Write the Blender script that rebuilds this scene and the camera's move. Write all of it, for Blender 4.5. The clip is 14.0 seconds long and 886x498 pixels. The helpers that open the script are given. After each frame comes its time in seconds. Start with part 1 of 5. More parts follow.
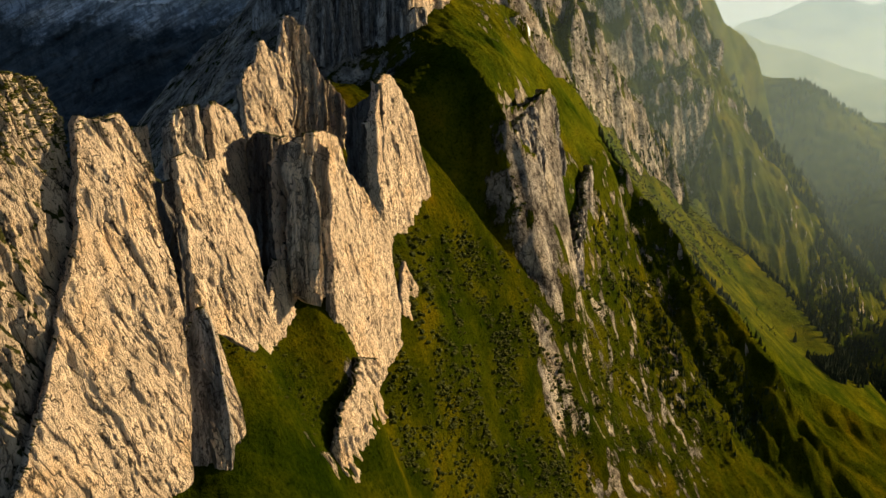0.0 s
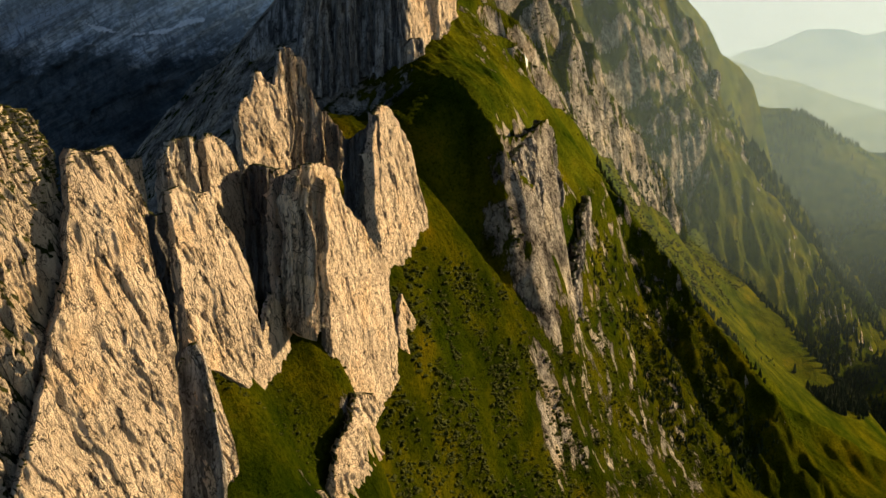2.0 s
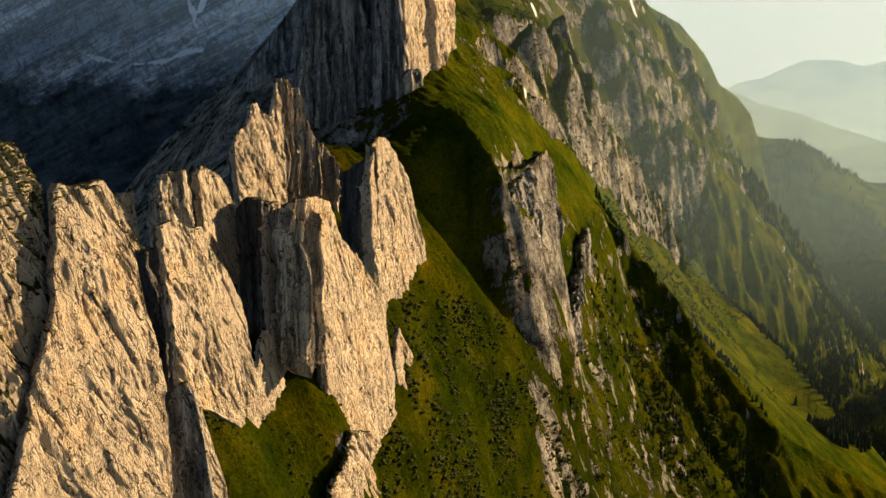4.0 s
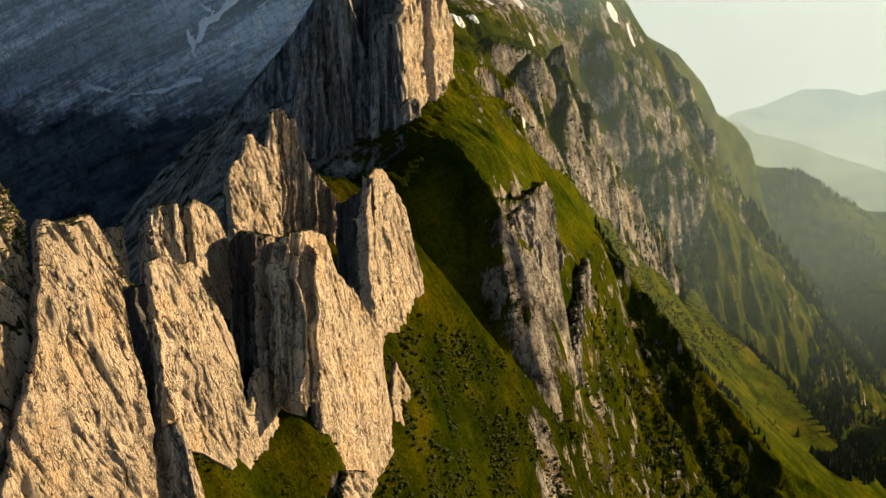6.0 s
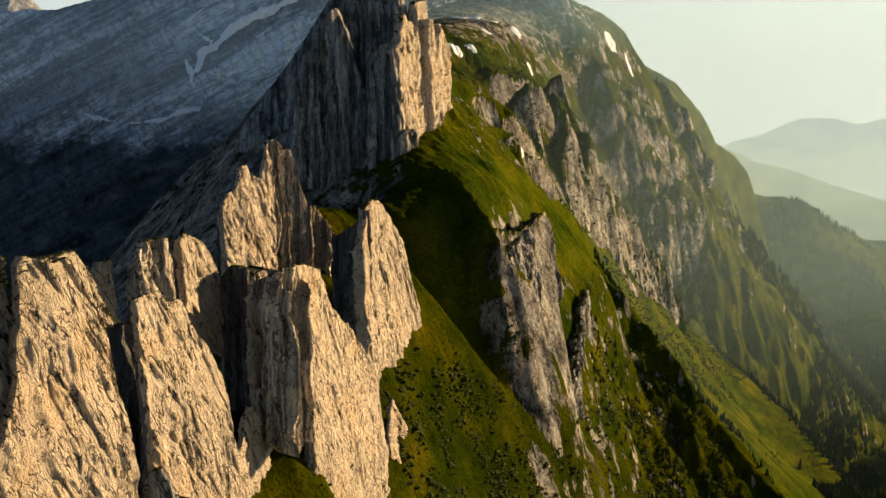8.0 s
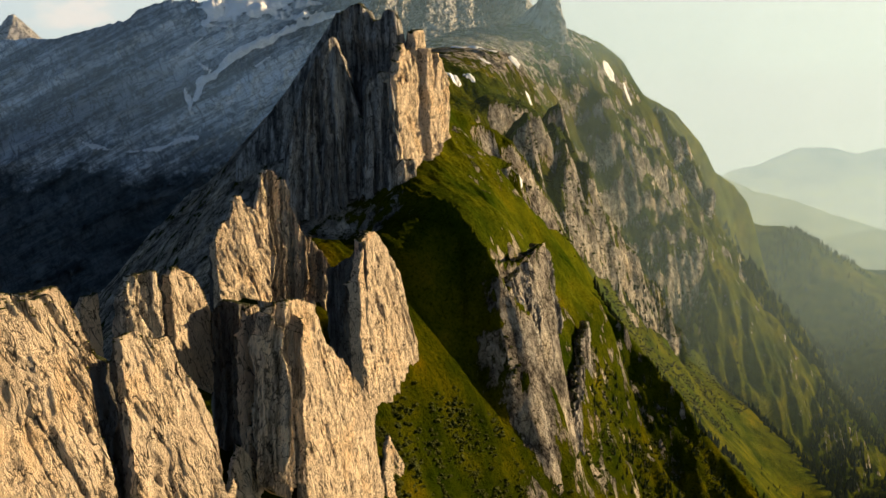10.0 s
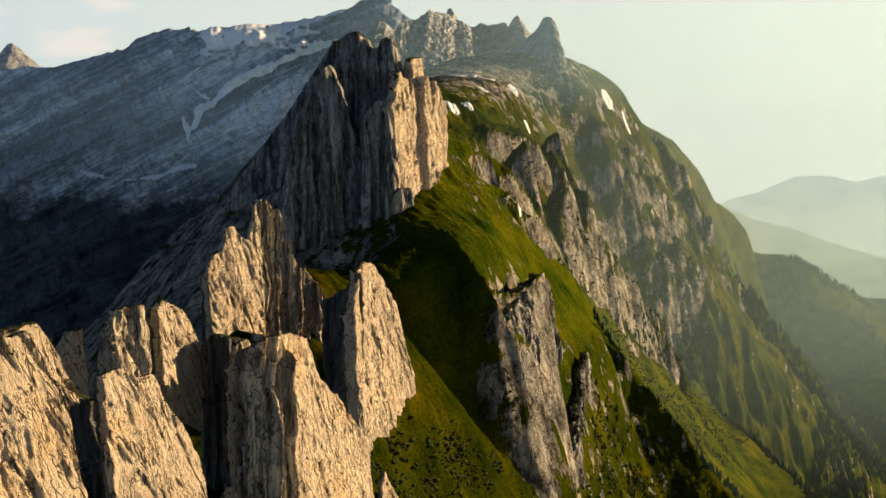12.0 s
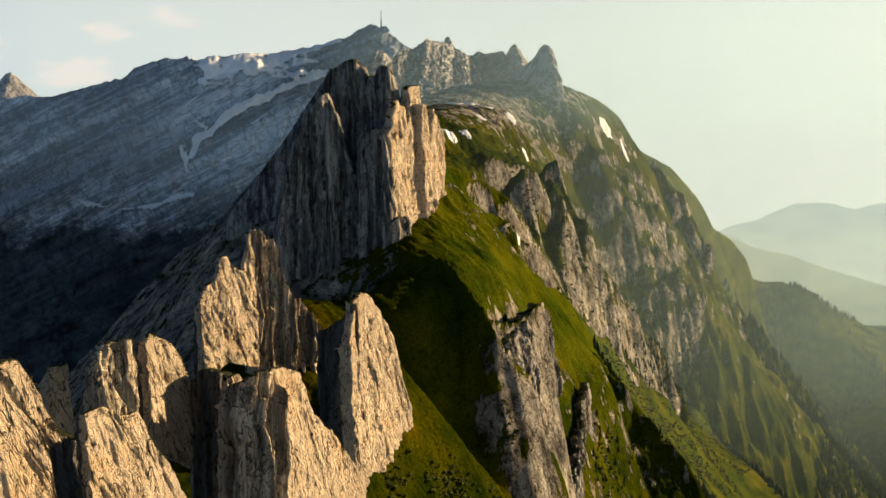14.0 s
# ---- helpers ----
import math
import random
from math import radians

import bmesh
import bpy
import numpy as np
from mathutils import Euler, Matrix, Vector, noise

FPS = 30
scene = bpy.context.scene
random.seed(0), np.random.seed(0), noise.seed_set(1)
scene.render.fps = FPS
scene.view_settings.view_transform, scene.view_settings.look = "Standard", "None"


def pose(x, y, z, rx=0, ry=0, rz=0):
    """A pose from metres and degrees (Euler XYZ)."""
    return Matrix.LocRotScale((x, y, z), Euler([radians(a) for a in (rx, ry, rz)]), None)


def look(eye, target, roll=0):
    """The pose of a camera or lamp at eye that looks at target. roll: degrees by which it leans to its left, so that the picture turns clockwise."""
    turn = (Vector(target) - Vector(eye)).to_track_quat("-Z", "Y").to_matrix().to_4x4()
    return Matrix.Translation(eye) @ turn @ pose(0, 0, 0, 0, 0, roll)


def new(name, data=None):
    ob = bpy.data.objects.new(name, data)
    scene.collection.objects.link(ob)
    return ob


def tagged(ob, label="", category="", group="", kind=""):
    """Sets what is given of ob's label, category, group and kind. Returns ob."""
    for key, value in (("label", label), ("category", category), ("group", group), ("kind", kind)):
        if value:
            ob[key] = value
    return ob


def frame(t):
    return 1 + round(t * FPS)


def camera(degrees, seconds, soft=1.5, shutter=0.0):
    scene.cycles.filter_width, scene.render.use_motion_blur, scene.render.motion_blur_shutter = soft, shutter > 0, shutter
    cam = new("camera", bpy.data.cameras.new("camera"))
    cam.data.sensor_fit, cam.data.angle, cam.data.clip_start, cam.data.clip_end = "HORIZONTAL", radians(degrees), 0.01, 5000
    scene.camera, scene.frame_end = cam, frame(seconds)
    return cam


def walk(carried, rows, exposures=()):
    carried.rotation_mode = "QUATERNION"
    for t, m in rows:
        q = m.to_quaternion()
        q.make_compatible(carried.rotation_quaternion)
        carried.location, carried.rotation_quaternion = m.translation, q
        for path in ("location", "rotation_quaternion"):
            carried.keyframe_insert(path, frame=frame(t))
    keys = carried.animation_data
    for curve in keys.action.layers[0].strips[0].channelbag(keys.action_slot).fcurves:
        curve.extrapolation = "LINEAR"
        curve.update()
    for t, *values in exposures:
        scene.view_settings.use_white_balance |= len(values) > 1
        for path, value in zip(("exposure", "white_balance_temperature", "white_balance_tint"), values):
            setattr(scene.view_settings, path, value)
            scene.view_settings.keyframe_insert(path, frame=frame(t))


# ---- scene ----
cam = camera(46.00, 14.0)
PATH = [
    (0.0, pose(0.72, -41.49, 899.80, 72.437, 0, 2.124) @ pose(0, 0, 0, 0, 0, -0.110)),
    (0.5, pose(0.62, -39.74, 899.81, 72.846, 0, 2.078) @ pose(0, 0, 0, 0, 0, -0.116)),
    (1.0, pose(0.53, -37.74, 899.82, 73.243, 0, 2.045) @ pose(0, 0, 0, 0, 0, -0.103)),
    (1.5, pose(0.45, -35.52, 899.83, 73.633, 0, 2.009) @ pose(0, 0, 0, 0, 0, -0.067)),
    (2.0, pose(0.37, -33.09, 899.85, 74.027, 0, 1.977) @ pose(0, 0, 0, 0, 0, -0.032)),
    (2.5, pose(0.30, -30.45, 899.87, 74.420, 0, 1.962) @ pose(0, 0, 0, 0, 0, -0.002)),
    (3.0, pose(0.24, -27.63, 899.89, 74.825, 0, 1.936) @ pose(0, 0, 0, 0, 0, 0.022)),
    (5.5, pose(0.04, -11.21, 899.98, 76.795, 0, 1.814) @ pose(0, 0, 0, 0, 0, 0.035)),
    (6.0, pose(0.02, -7.56, 899.99, 77.185, 0, 1.798) @ pose(0, 0, 0, 0, 0, 0.022)),
    (6.5, pose(0.01, -3.82, 900.00, 77.575, 0, 1.781) @ pose(0, 0, 0, 0, 0, 0.006)),
    (7.0, pose(0.00, 0.00, 900.00, 77.962, 0, 1.761) @ pose(0, 0, 0, 0, 0, 0.000)),
    (7.5, pose(0.00, 3.88, 900.00, 78.347, 0, 1.728) @ pose(0, 0, 0, 0, 0, 0.003)),
    (8.0, pose(0.01, 7.81, 899.99, 78.740, 0, 1.702) @ pose(0, 0, 0, 0, 0, 0.020)),
    (10.5, pose(0.14, 27.68, 899.83, 80.672, 0, 1.596) @ pose(0, 0, 0, 0, 0, 0.096)),
    (11.0, pose(0.18, 31.61, 899.77, 81.047, 0, 1.571) @ pose(0, 0, 0, 0, 0, 0.103)),
    (11.5, pose(0.23, 35.49, 899.70, 81.435, 0, 1.561) @ pose(0, 0, 0, 0, 0, 0.117)),
    (12.0, pose(0.29, 39.30, 899.62, 81.825, 0, 1.538) @ pose(0, 0, 0, 0, 0, 0.109)),
    (12.5, pose(0.35, 43.04, 899.52, 82.202, 0, 1.511) @ pose(0, 0, 0, 0, 0, 0.069)),
    (13.0, pose(0.41, 46.69, 899.41, 82.582, 0, 1.483) @ pose(0, 0, 0, 0, 0, 0.034)),
    (13.5, pose(0.49, 50.24, 899.29, 82.966, 0, 1.467) @ pose(0, 0, 0, 0, 0, 0.005)),
    (14.0, pose(0.56, 53.67, 899.16, 83.356, 0, 1.453) @ pose(0, 0, 0, 0, 0, -0.029)),
]
walk(cam, PATH)

# ---------------------------------------------------------------- light
SUN_DIR = Vector((0.88, 0.47, 0.29)).normalized()      # towards the low evening sun
sun_elev = math.asin(SUN_DIR.z)
sun_data = bpy.data.lights.new("sun", "SUN")
sun_data.energy, sun_data.angle, sun_data.color = 5.0, radians(0.6), (1.0, 0.73, 0.41)
sun = new("sun", sun_data)
sun.matrix_world = look(Vector((0, 0, 2000)) + SUN_DIR * 100, Vector((0, 0, 2000)))

world = bpy.data.worlds.new("evening_sky")
scene.world = world
world.use_nodes = True
wt = world.node_tree
wt.nodes.clear()
sky = wt.nodes.new("ShaderNodeTexSky")
sky.sky_type, sky.sun_disc = "NISHITA", False
sky.sun_elevation, sky.sun_rotation = sun_elev, math.atan2(SUN_DIR.x, SUN_DIR.y)
sky.altitude, sky.air_density, sky.dust_density = 1900, 1.0, 2.0
sky_bg = wt.nodes.new("ShaderNodeBackground")
sky_bg.inputs["Strength"].default_value = 0.026
# evening haze: a pale band along the horizon that thins out upwards
where = wt.nodes.new("ShaderNodeTexCoord")
split = wt.nodes.new("ShaderNodeSeparateXYZ")
band = wt.nodes.new("ShaderNodeMapRange")
band.interpolation_type = "SMOOTHSTEP"
band.inputs["From Min"].default_value, band.inputs["From Max"].default_value = 0.42, 0.06
toward = wt.nodes.new("ShaderNodeVectorMath")
toward.operation = "DOT_PRODUCT"
toward.inputs[1].default_value = Vector((SUN_DIR.x, SUN_DIR.y, 0)).normalized()
tone = wt.nodes.new("ShaderNodeValToRGB")
tone.color_ramp.elements.new(0.5)
for stop, (at, colour) in zip(tone.color_ramp.elements, ((0.36, (0.29, 0.45, 0.68, 1)), (0.55, (0.67, 0.735, 0.70, 1)), (0.95, (0.86, 0.855, 0.715, 1)))):
    stop.position, stop.color = at, colour
shift = wt.nodes.new("ShaderNodeMapRange")
shift.inputs["From Min"].default_value, shift.inputs["From Max"].default_value = -1.0, 1.0
haze_bg = wt.nodes.new("ShaderNodeBackground")
haze_bg.inputs["Strength"].default_value = 0.56
blend = wt.nodes.new("ShaderNodeMixShader")
wout = wt.nodes.new("ShaderNodeOutputWorld")
# a few soft evening clouds low over the western range
puff = wt.nodes.new("ShaderNodeTexNoise")
puff.inputs["Scale"].default_value, puff.inputs["Detail"].default_value = 16.0, 7.0
squash = wt.nodes.new("ShaderNodeMapping")
squash.inputs["Scale"].default_value = (1, 1, 2.4)
shape = wt.nodes.new("ShaderNodeMapRange")
shape.interpolation_type = "SMOOTHSTEP"
shape.inputs["From Min"].default_value, shape.inputs["From Max"].default_value = 0.50, 0.64
near_to = wt.nodes.new("ShaderNodeVectorMath")
near_to.operation = "DISTANCE"
near_to.inputs[1].default_value = (-0.325, 0.943, 0.055)
patch_of = wt.nodes.new("ShaderNodeMapRange")
patch_of.interpolation_type = "SMOOTHSTEP"
patch_of.inputs["From Min"].default_value, patch_of.inputs["From Max"].default_value = 0.16, 0.03
cover = wt.nodes.new("ShaderNodeMath")
cover.operation = "MULTIPLY"
cloud_bg = wt.nodes.new("ShaderNodeBackground")
cloud_bg.inputs["Color"].default_value, cloud_bg.inputs["Strength"].default_value = (0.80, 0.745, 0.66, 1), 0.60
clouded = wt.nodes.new("ShaderNodeMixShader")
for a, b in ((where.outputs["Generated"], squash.inputs[0]), (squash.outputs[0], puff.inputs["Vector"]), (puff.outputs[0], shape.inputs["Value"]), (where.outputs["Generated"], near_to.inputs[0]), (near_to.outputs["Value"], patch_of.inputs["Value"]),
             (shape.outputs[0], cover.inputs[0]), (patch_of.outputs[0], cover.inputs[1]), (cover.outputs[0], clouded.inputs[0]), (blend.outputs[0], clouded.inputs[1]), (cloud_bg.outputs[0], clouded.inputs[2])):
    wt.links.new(a, b)
for a, b in ((sky.outputs[0], sky_bg.inputs[0]), (where.outputs["Generated"], split.inputs[0]), (split.outputs[2], band.inputs["Value"]),
             (where.outputs["Generated"], toward.inputs[0]), (toward.outputs["Value"], shift.inputs["Value"]), (shift.outputs[0], tone.inputs[0]), (tone.outputs[0], haze_bg.inputs[0]),
             (band.outputs[0], blend.inputs[0]), (sky_bg.outputs[0], blend.inputs[1]), (haze_bg.outputs[0], blend.inputs[2]), (clouded.outputs[0], wout.inputs[0])):
    wt.links.new(a, b)
scene.view_settings.exposure = 0.9

# ---------------------------------------------------------------- noise for shapes
PERM = np.random.RandomState(7).permutation(256)


ANGLE = np.random.RandomState(11).rand(256) * 2 * np.pi
TILT = np.random.RandomState(12).rand(256) * 2 - 1
GRADS = np.stack([np.cos(ANGLE) * np.sqrt(1 - TILT ** 2), np.sin(ANGLE) * np.sqrt(1 - TILT ** 2), TILT], -1)


def vnoise(x, y, z):
    """Smooth gradient noise, about -1 to 1, on arrays."""
    x, y, z = np.broadcast_arrays(np.asarray(x, float), y, z)
    ix, iy, iz = (np.floor(a).astype(int) for a in (x, y, z))
    fx, fy, fz = x - ix, y - iy, z - iz
    wx, wy, wz = (a * a * a * (a * (a * 6 - 15) + 10) for a in (fx, fy, fz))
    total = 0.0
    for dx in (0, 1):
        for dy in (0, 1):
            for dz in (0, 1):
                g = GRADS[PERM[(PERM[(PERM[(ix + dx) & 255] + iy + dy) & 255] + iz + dz) & 255]]
                w = (wx if dx else 1 - wx) * (wy if dy else 1 - wy) * (wz if dz else 1 - wz)
                total = total + w * (g[..., 0] * (fx - dx) + g[..., 1] * (fy - dy) + g[..., 2] * (fz - dz))
    return 1.7 * total


def fbm(x, y, z, octaves=4, ridged=False):
    total, amp, norm = 0.0, 1.0, 0.0
    for k in range(octaves):
        n = vnoise(x * 2 ** k + 13.7 * k, y * 2 ** k - 5.1 * k, z * 2 ** k + 3.3 * k)
        total = total + amp * ((1 - 2 * np.abs(n)) if ridged else n)
        norm += amp
        amp *= 0.5
    return total / norm


# ---------------------------------------------------------------- materials
def material(name):
    m = bpy.data.materials.new(name)
    m.use_nodes = True
    nt = m.node_tree
    return m, nt, nt.nodes["Principled BSDF"]


def node(nt, kind, **inputs):
    n = nt.nodes.new(kind)
    for key, value in inputs.items():
        n.inputs[key].default_value = value
    return n


def noise_node(nt, vector, scale, detail=6.0, rough=0.6, stretch=(1, 1, 1), turn=(0, 0, 0)):
    mp = node(nt, "ShaderNodeMapping")
    mp.vector_type = "TEXTURE"
    mp.inputs["Scale"].default_value = tuple(1 / a for a in stretch)
    mp.inputs["Rotation"].default_value = turn
    nt.links.new(vector, mp.inputs["Vector"])
    n = node(nt, "ShaderNodeTexNoise", Scale=scale, Detail=detail, Roughness=rough)
    nt.links.new(mp.outputs[0], n.inputs["Vector"])
    return n.outputs[0]


def ramp(nt, fac, stops):
    r = nt.nodes.new("ShaderNodeValToRGB")
    el = r.color_ramp.elements
    while len(el) < len(stops):
        el.new(0.5)
    for e, (p, c) in zip(el, stops):
        e.position = p
        e.color = (*c, 1) if len(c) == 3 else c
    nt.links.new(fac, r.inputs[0])
    return r.outputs[0]


def mix(nt, fac, a, b, blend="MIX"):
    m = nt.nodes.new("ShaderNodeMix")
    m.data_type, m.blend_type = "RGBA", blend
    for sock, v in ((m.inputs[0], fac), (m.inputs[6], a), (m.inputs[7], b)):
        if isinstance(v, (int, float)):
            sock.default_value = v
        elif isinstance(v, tuple):
            sock.default_value = (*v, 1)
        else:
            nt.links.new(v, sock)
    return m.outputs[2]


def maths(nt, op, a, b=0.0, clamp=False):
    m = nt.nodes.new("ShaderNodeMath")
    m.operation, m.use_clamp = op, clamp
    for sock, v in zip(m.inputs, (a, b)):
        if isinstance(v, (int, float)):
            sock.default_value = v
        else:
            nt.links.new(v, sock)
    return m.outputs[0]


def smooth(nt, value, low, high):
    m = nt.nodes.new("ShaderNodeMapRange")
    m.interpolation_type = "SMOOTHSTEP"
    m.inputs["From Min"].default_value, m.inputs["From Max"].default_value = low, high
    nt.links.new(value, m.inputs["Value"])
    return m.outputs[0]


def bump(nt, bsdf, height, distance, strength=1.0):
    b = node(nt, "ShaderNodeBump", Distance=distance, Strength=strength)
    nt.links.new(height, b.inputs["Height"])
    nt.links.new(b.outputs[0], bsdf.inputs["Normal"])


def cracks(nt, pos, scale, stretch, turn, width):
    """Thin wandering lines, 1 in the crack and 0 beside it."""
    n = noise_node(nt, pos, scale, 3, 0.55, stretch, turn)
    gap = maths(nt, "ABSOLUTE", maths(nt, "SUBTRACT", n, 0.5))
    return smooth(nt, gap, width, 0.0)


def blocks(nt, pos, scale, stretch, turn):
    """Angular facets: each has its own height, and thin joints part them."""
    mp = node(nt, "ShaderNodeMapping")
    mp.vector_type = "TEXTURE"
    mp.inputs["Scale"].default_value = tuple(1 / a for a in stretch)
    mp.inputs["Rotation"].default_value = turn
    bent = nt.nodes.new("ShaderNodeVectorMath")
    bent.operation = "ADD"
    stir = node(nt, "ShaderNodeTexNoise", Scale=scale * 0.9, Detail=3.0)
    nt.links.new(pos, stir.inputs["Vector"])
    swell = nt.nodes.new("ShaderNodeVectorMath")
    swell.operation = "SCALE"
    swell.inputs["Scale"].default_value = 1.3 / scale
    nt.links.new(stir.outputs["Color"], swell.inputs[0])
    nt.links.new(pos, bent.inputs[0])
    nt.links.new(swell.outputs[0], bent.inputs[1])
    nt.links.new(bent.outputs[0], mp.inputs["Vector"])
    cell = node(nt, "ShaderNodeTexVoronoi", Scale=scale)
    nt.links.new(mp.outputs[0], cell.inputs["Vector"])
    grey = nt.nodes.new("ShaderNodeSeparateColor")
    nt.links.new(cell.outputs["Color"], grey.inputs[0])
    return grey.outputs[0], cell.outputs["Distance"]


def rock_colour(nt, pos, light, mid, dark, scale=1.0, tilt=0.0):
    """Limestone: pale slabs, ochre stains, dark upright streaks, angular facets and fine cracks. Gives colour and height."""
    lean = 0.33
    streak = noise_node(nt, pos, 0.20 * scale, 9, 0.68, (1, 1, 0.11), (0.12, tilt, 0))
    grain = noise_node(nt, pos, 1.5 * scale, 9, 0.74, (1, 1, 0.15), (lean, tilt, 0))
    grit = noise_node(nt, pos, 4.0 * scale, 5, 0.7, (1, 1, 0.4), (lean, tilt, 0))
    blotch = noise_node(nt, pos, 0.03 * scale, 6, 0.62)
    facet, _ = blocks(nt, pos, 0.75 * scale, (1, 1, 0.22), (lean, tilt, 0))
    chip, _ = blocks(nt, pos, 2.0 * scale, (1, 1, 0.35), (lean, tilt, 0))
    col = ramp(nt, streak, [(0.28, dark), (0.40, mid), (0.52, light), (0.8, light)])
    fine = ramp(nt, grain, [(0.35, (0.12, 0.09, 0.07)), (0.392, (0.58, 0.53, 0.47)), (0.425, (1, 1, 1)), (1.0, (1.05, 1.05, 1.05))])
    col = mix(nt, 1.0, col, fine, "MULTIPLY")
    col = mix(nt, 1.0, col, ramp(nt, grit, [(0.30, (0.72, 0.70, 0.68)), (0.48, (1, 1, 1)), (0.7, (1.08, 1.08, 1.06))]), "MULTIPLY")
    tint = ramp(nt, blotch, [(0.35, (0.80, 0.78, 0.76)), (0.5, (1, 1, 1)), (0.68, (1.0, 0.90, 0.76))])
    col = mix(nt, 1.0, col, tint, "MULTIPLY")
    long_crack = cracks(nt, pos, 0.12 * scale, (1, 1, 0.13), (lean + 0.12, tilt, 0), 0.018)
    short_crack = cracks(nt, pos, 0.42 * scale, (1, 1, 0.20), (lean + 0.1, tilt + 0.15, 0.4), 0.032)
    where_cracked = smooth(nt, noise_node(nt, pos, 0.11 * scale, 4, 0.6), 0.42, 0.56)
    lines = maths(nt, "MAXIMUM", long_crack, maths(nt, "MULTIPLY", short_crack, where_cracked))
    col = mix(nt, maths(nt, "MULTIPLY", lines, 0.9), col, (0.05, 0.04, 0.032))
    height = maths(nt, "ADD", maths(nt, "MULTIPLY", streak, 0.5), maths(nt, "ADD", grain, maths(nt, "MULTIPLY", grit, 0.35)))
    height = maths(nt, "ADD", height, maths(nt, "ADD", maths(nt, "MULTIPLY", facet, 0.32), maths(nt, "MULTIPLY", chip, 0.16)))
    height = maths(nt, "SUBTRACT", height, maths(nt, "MULTIPLY", lines, 1.0))
    return col, height


def grass_colour(nt, pos, scale=1.0, lit_pasture=None):
    """Rough alpine grass; the pasture value gives a brighter yellow-green, partly put in for haze and sun."""
    tuft = noise_node(nt, pos, 0.35 * scale, 8, 0.7)
    patch = noise_node(nt, pos, 0.02 * scale, 6, 0.62)
    col = ramp(nt, patch, [(0.30, (0.009, 0.016, 0.001)), (0.46, (0.024, 0.031, 0.0013)), (0.60, (0.047, 0.049, 0.0018)), (0.75, (0.078, 0.063, 0.0035))])
    if lit_pasture is not None:
        bright_grass = ramp(nt, patch, [(0.30, (0.025, 0.038, 0.003)), (0.46, (0.054, 0.067, 0.004)), (0.60, (0.088, 0.094, 0.005)), (0.75, (0.122, 0.109, 0.008))])
        col = mix(nt, lit_pasture, col, bright_grass)
    broad = noise_node(nt, pos, 0.007 * scale, 5, 0.6)
    col = mix(nt, 1.0, col, ramp(nt, broad, [(0.36, (0.62, 0.78, 0.8)), (0.5, (1, 1, 1)), (0.64, (1.35, 1.16, 0.8))]), "MULTIPLY")
    spot = ramp(nt, tuft, [(0.34, (0.30, 0.38, 0.30)), (0.47, (0.85, 0.9, 0.8)), (0.62, (1.25, 1.18, 1.0))])
    return mix(nt, 1.0, col, spot, "MULTIPLY"), tuft


def up_part(nt):
    """How far the ground faces upwards."""
    g = nt.nodes.new("ShaderNodeNewGeometry")
    s = nt.nodes.new("ShaderNodeSeparateXYZ")
    nt.links.new(g.outputs["Normal"], s.inputs[0])
    return g.outputs["Position"], s.outputs[2]


def make_rock(name, light, mid, dark, scale=1.0, grass_from=0.55, tilt=0.0, relief=1.2, stripe=0.0):
    m, nt, bsdf = material(name)
    pos, up = up_part(nt)
    col, height = rock_colour(nt, pos, light, mid, dark, scale, tilt)
    # upright tone stripes: on fluted rock they paint in sunlit ribs and shaded flutes
    if stripe:
        run = noise_node(nt, pos, 0.16 * scale, 6, 0.66, (1, 1, 0.05), (0.05, 0, 0))
        col = mix(nt, stripe, col, ramp(nt, run, [(0.42, (0.22, 0.22, 0.22)), (0.47, (0.58, 0.57, 0.56)), (0.52, (1.0, 1.0, 1.0)), (0.57, (1.4, 1.37, 1.33))]), "MULTIPLY")
        height = maths(nt, "ADD", height, maths(nt, "MULTIPLY", run, 2.0))
    gcol, gh = grass_colour(nt, pos, scale)
    ragged = noise_node(nt, pos, 0.12 * scale, 6, 0.65)
    up = maths(nt, "ADD", up, maths(nt, "MULTIPLY", maths(nt, "SUBTRACT", ragged, 0.5), 1.1))
    fac = smooth(nt, up, grass_from, grass_from + 0.12)
    nt.links.new(mix(nt, fac, col, gcol), bsdf.inputs["Base Color"])
    bsdf.inputs["Roughness"].default_value = 0.92
    bsdf.inputs["Specular IOR Level"].default_value = 0.2
    bump(nt, bsdf, height, relief)
    return m


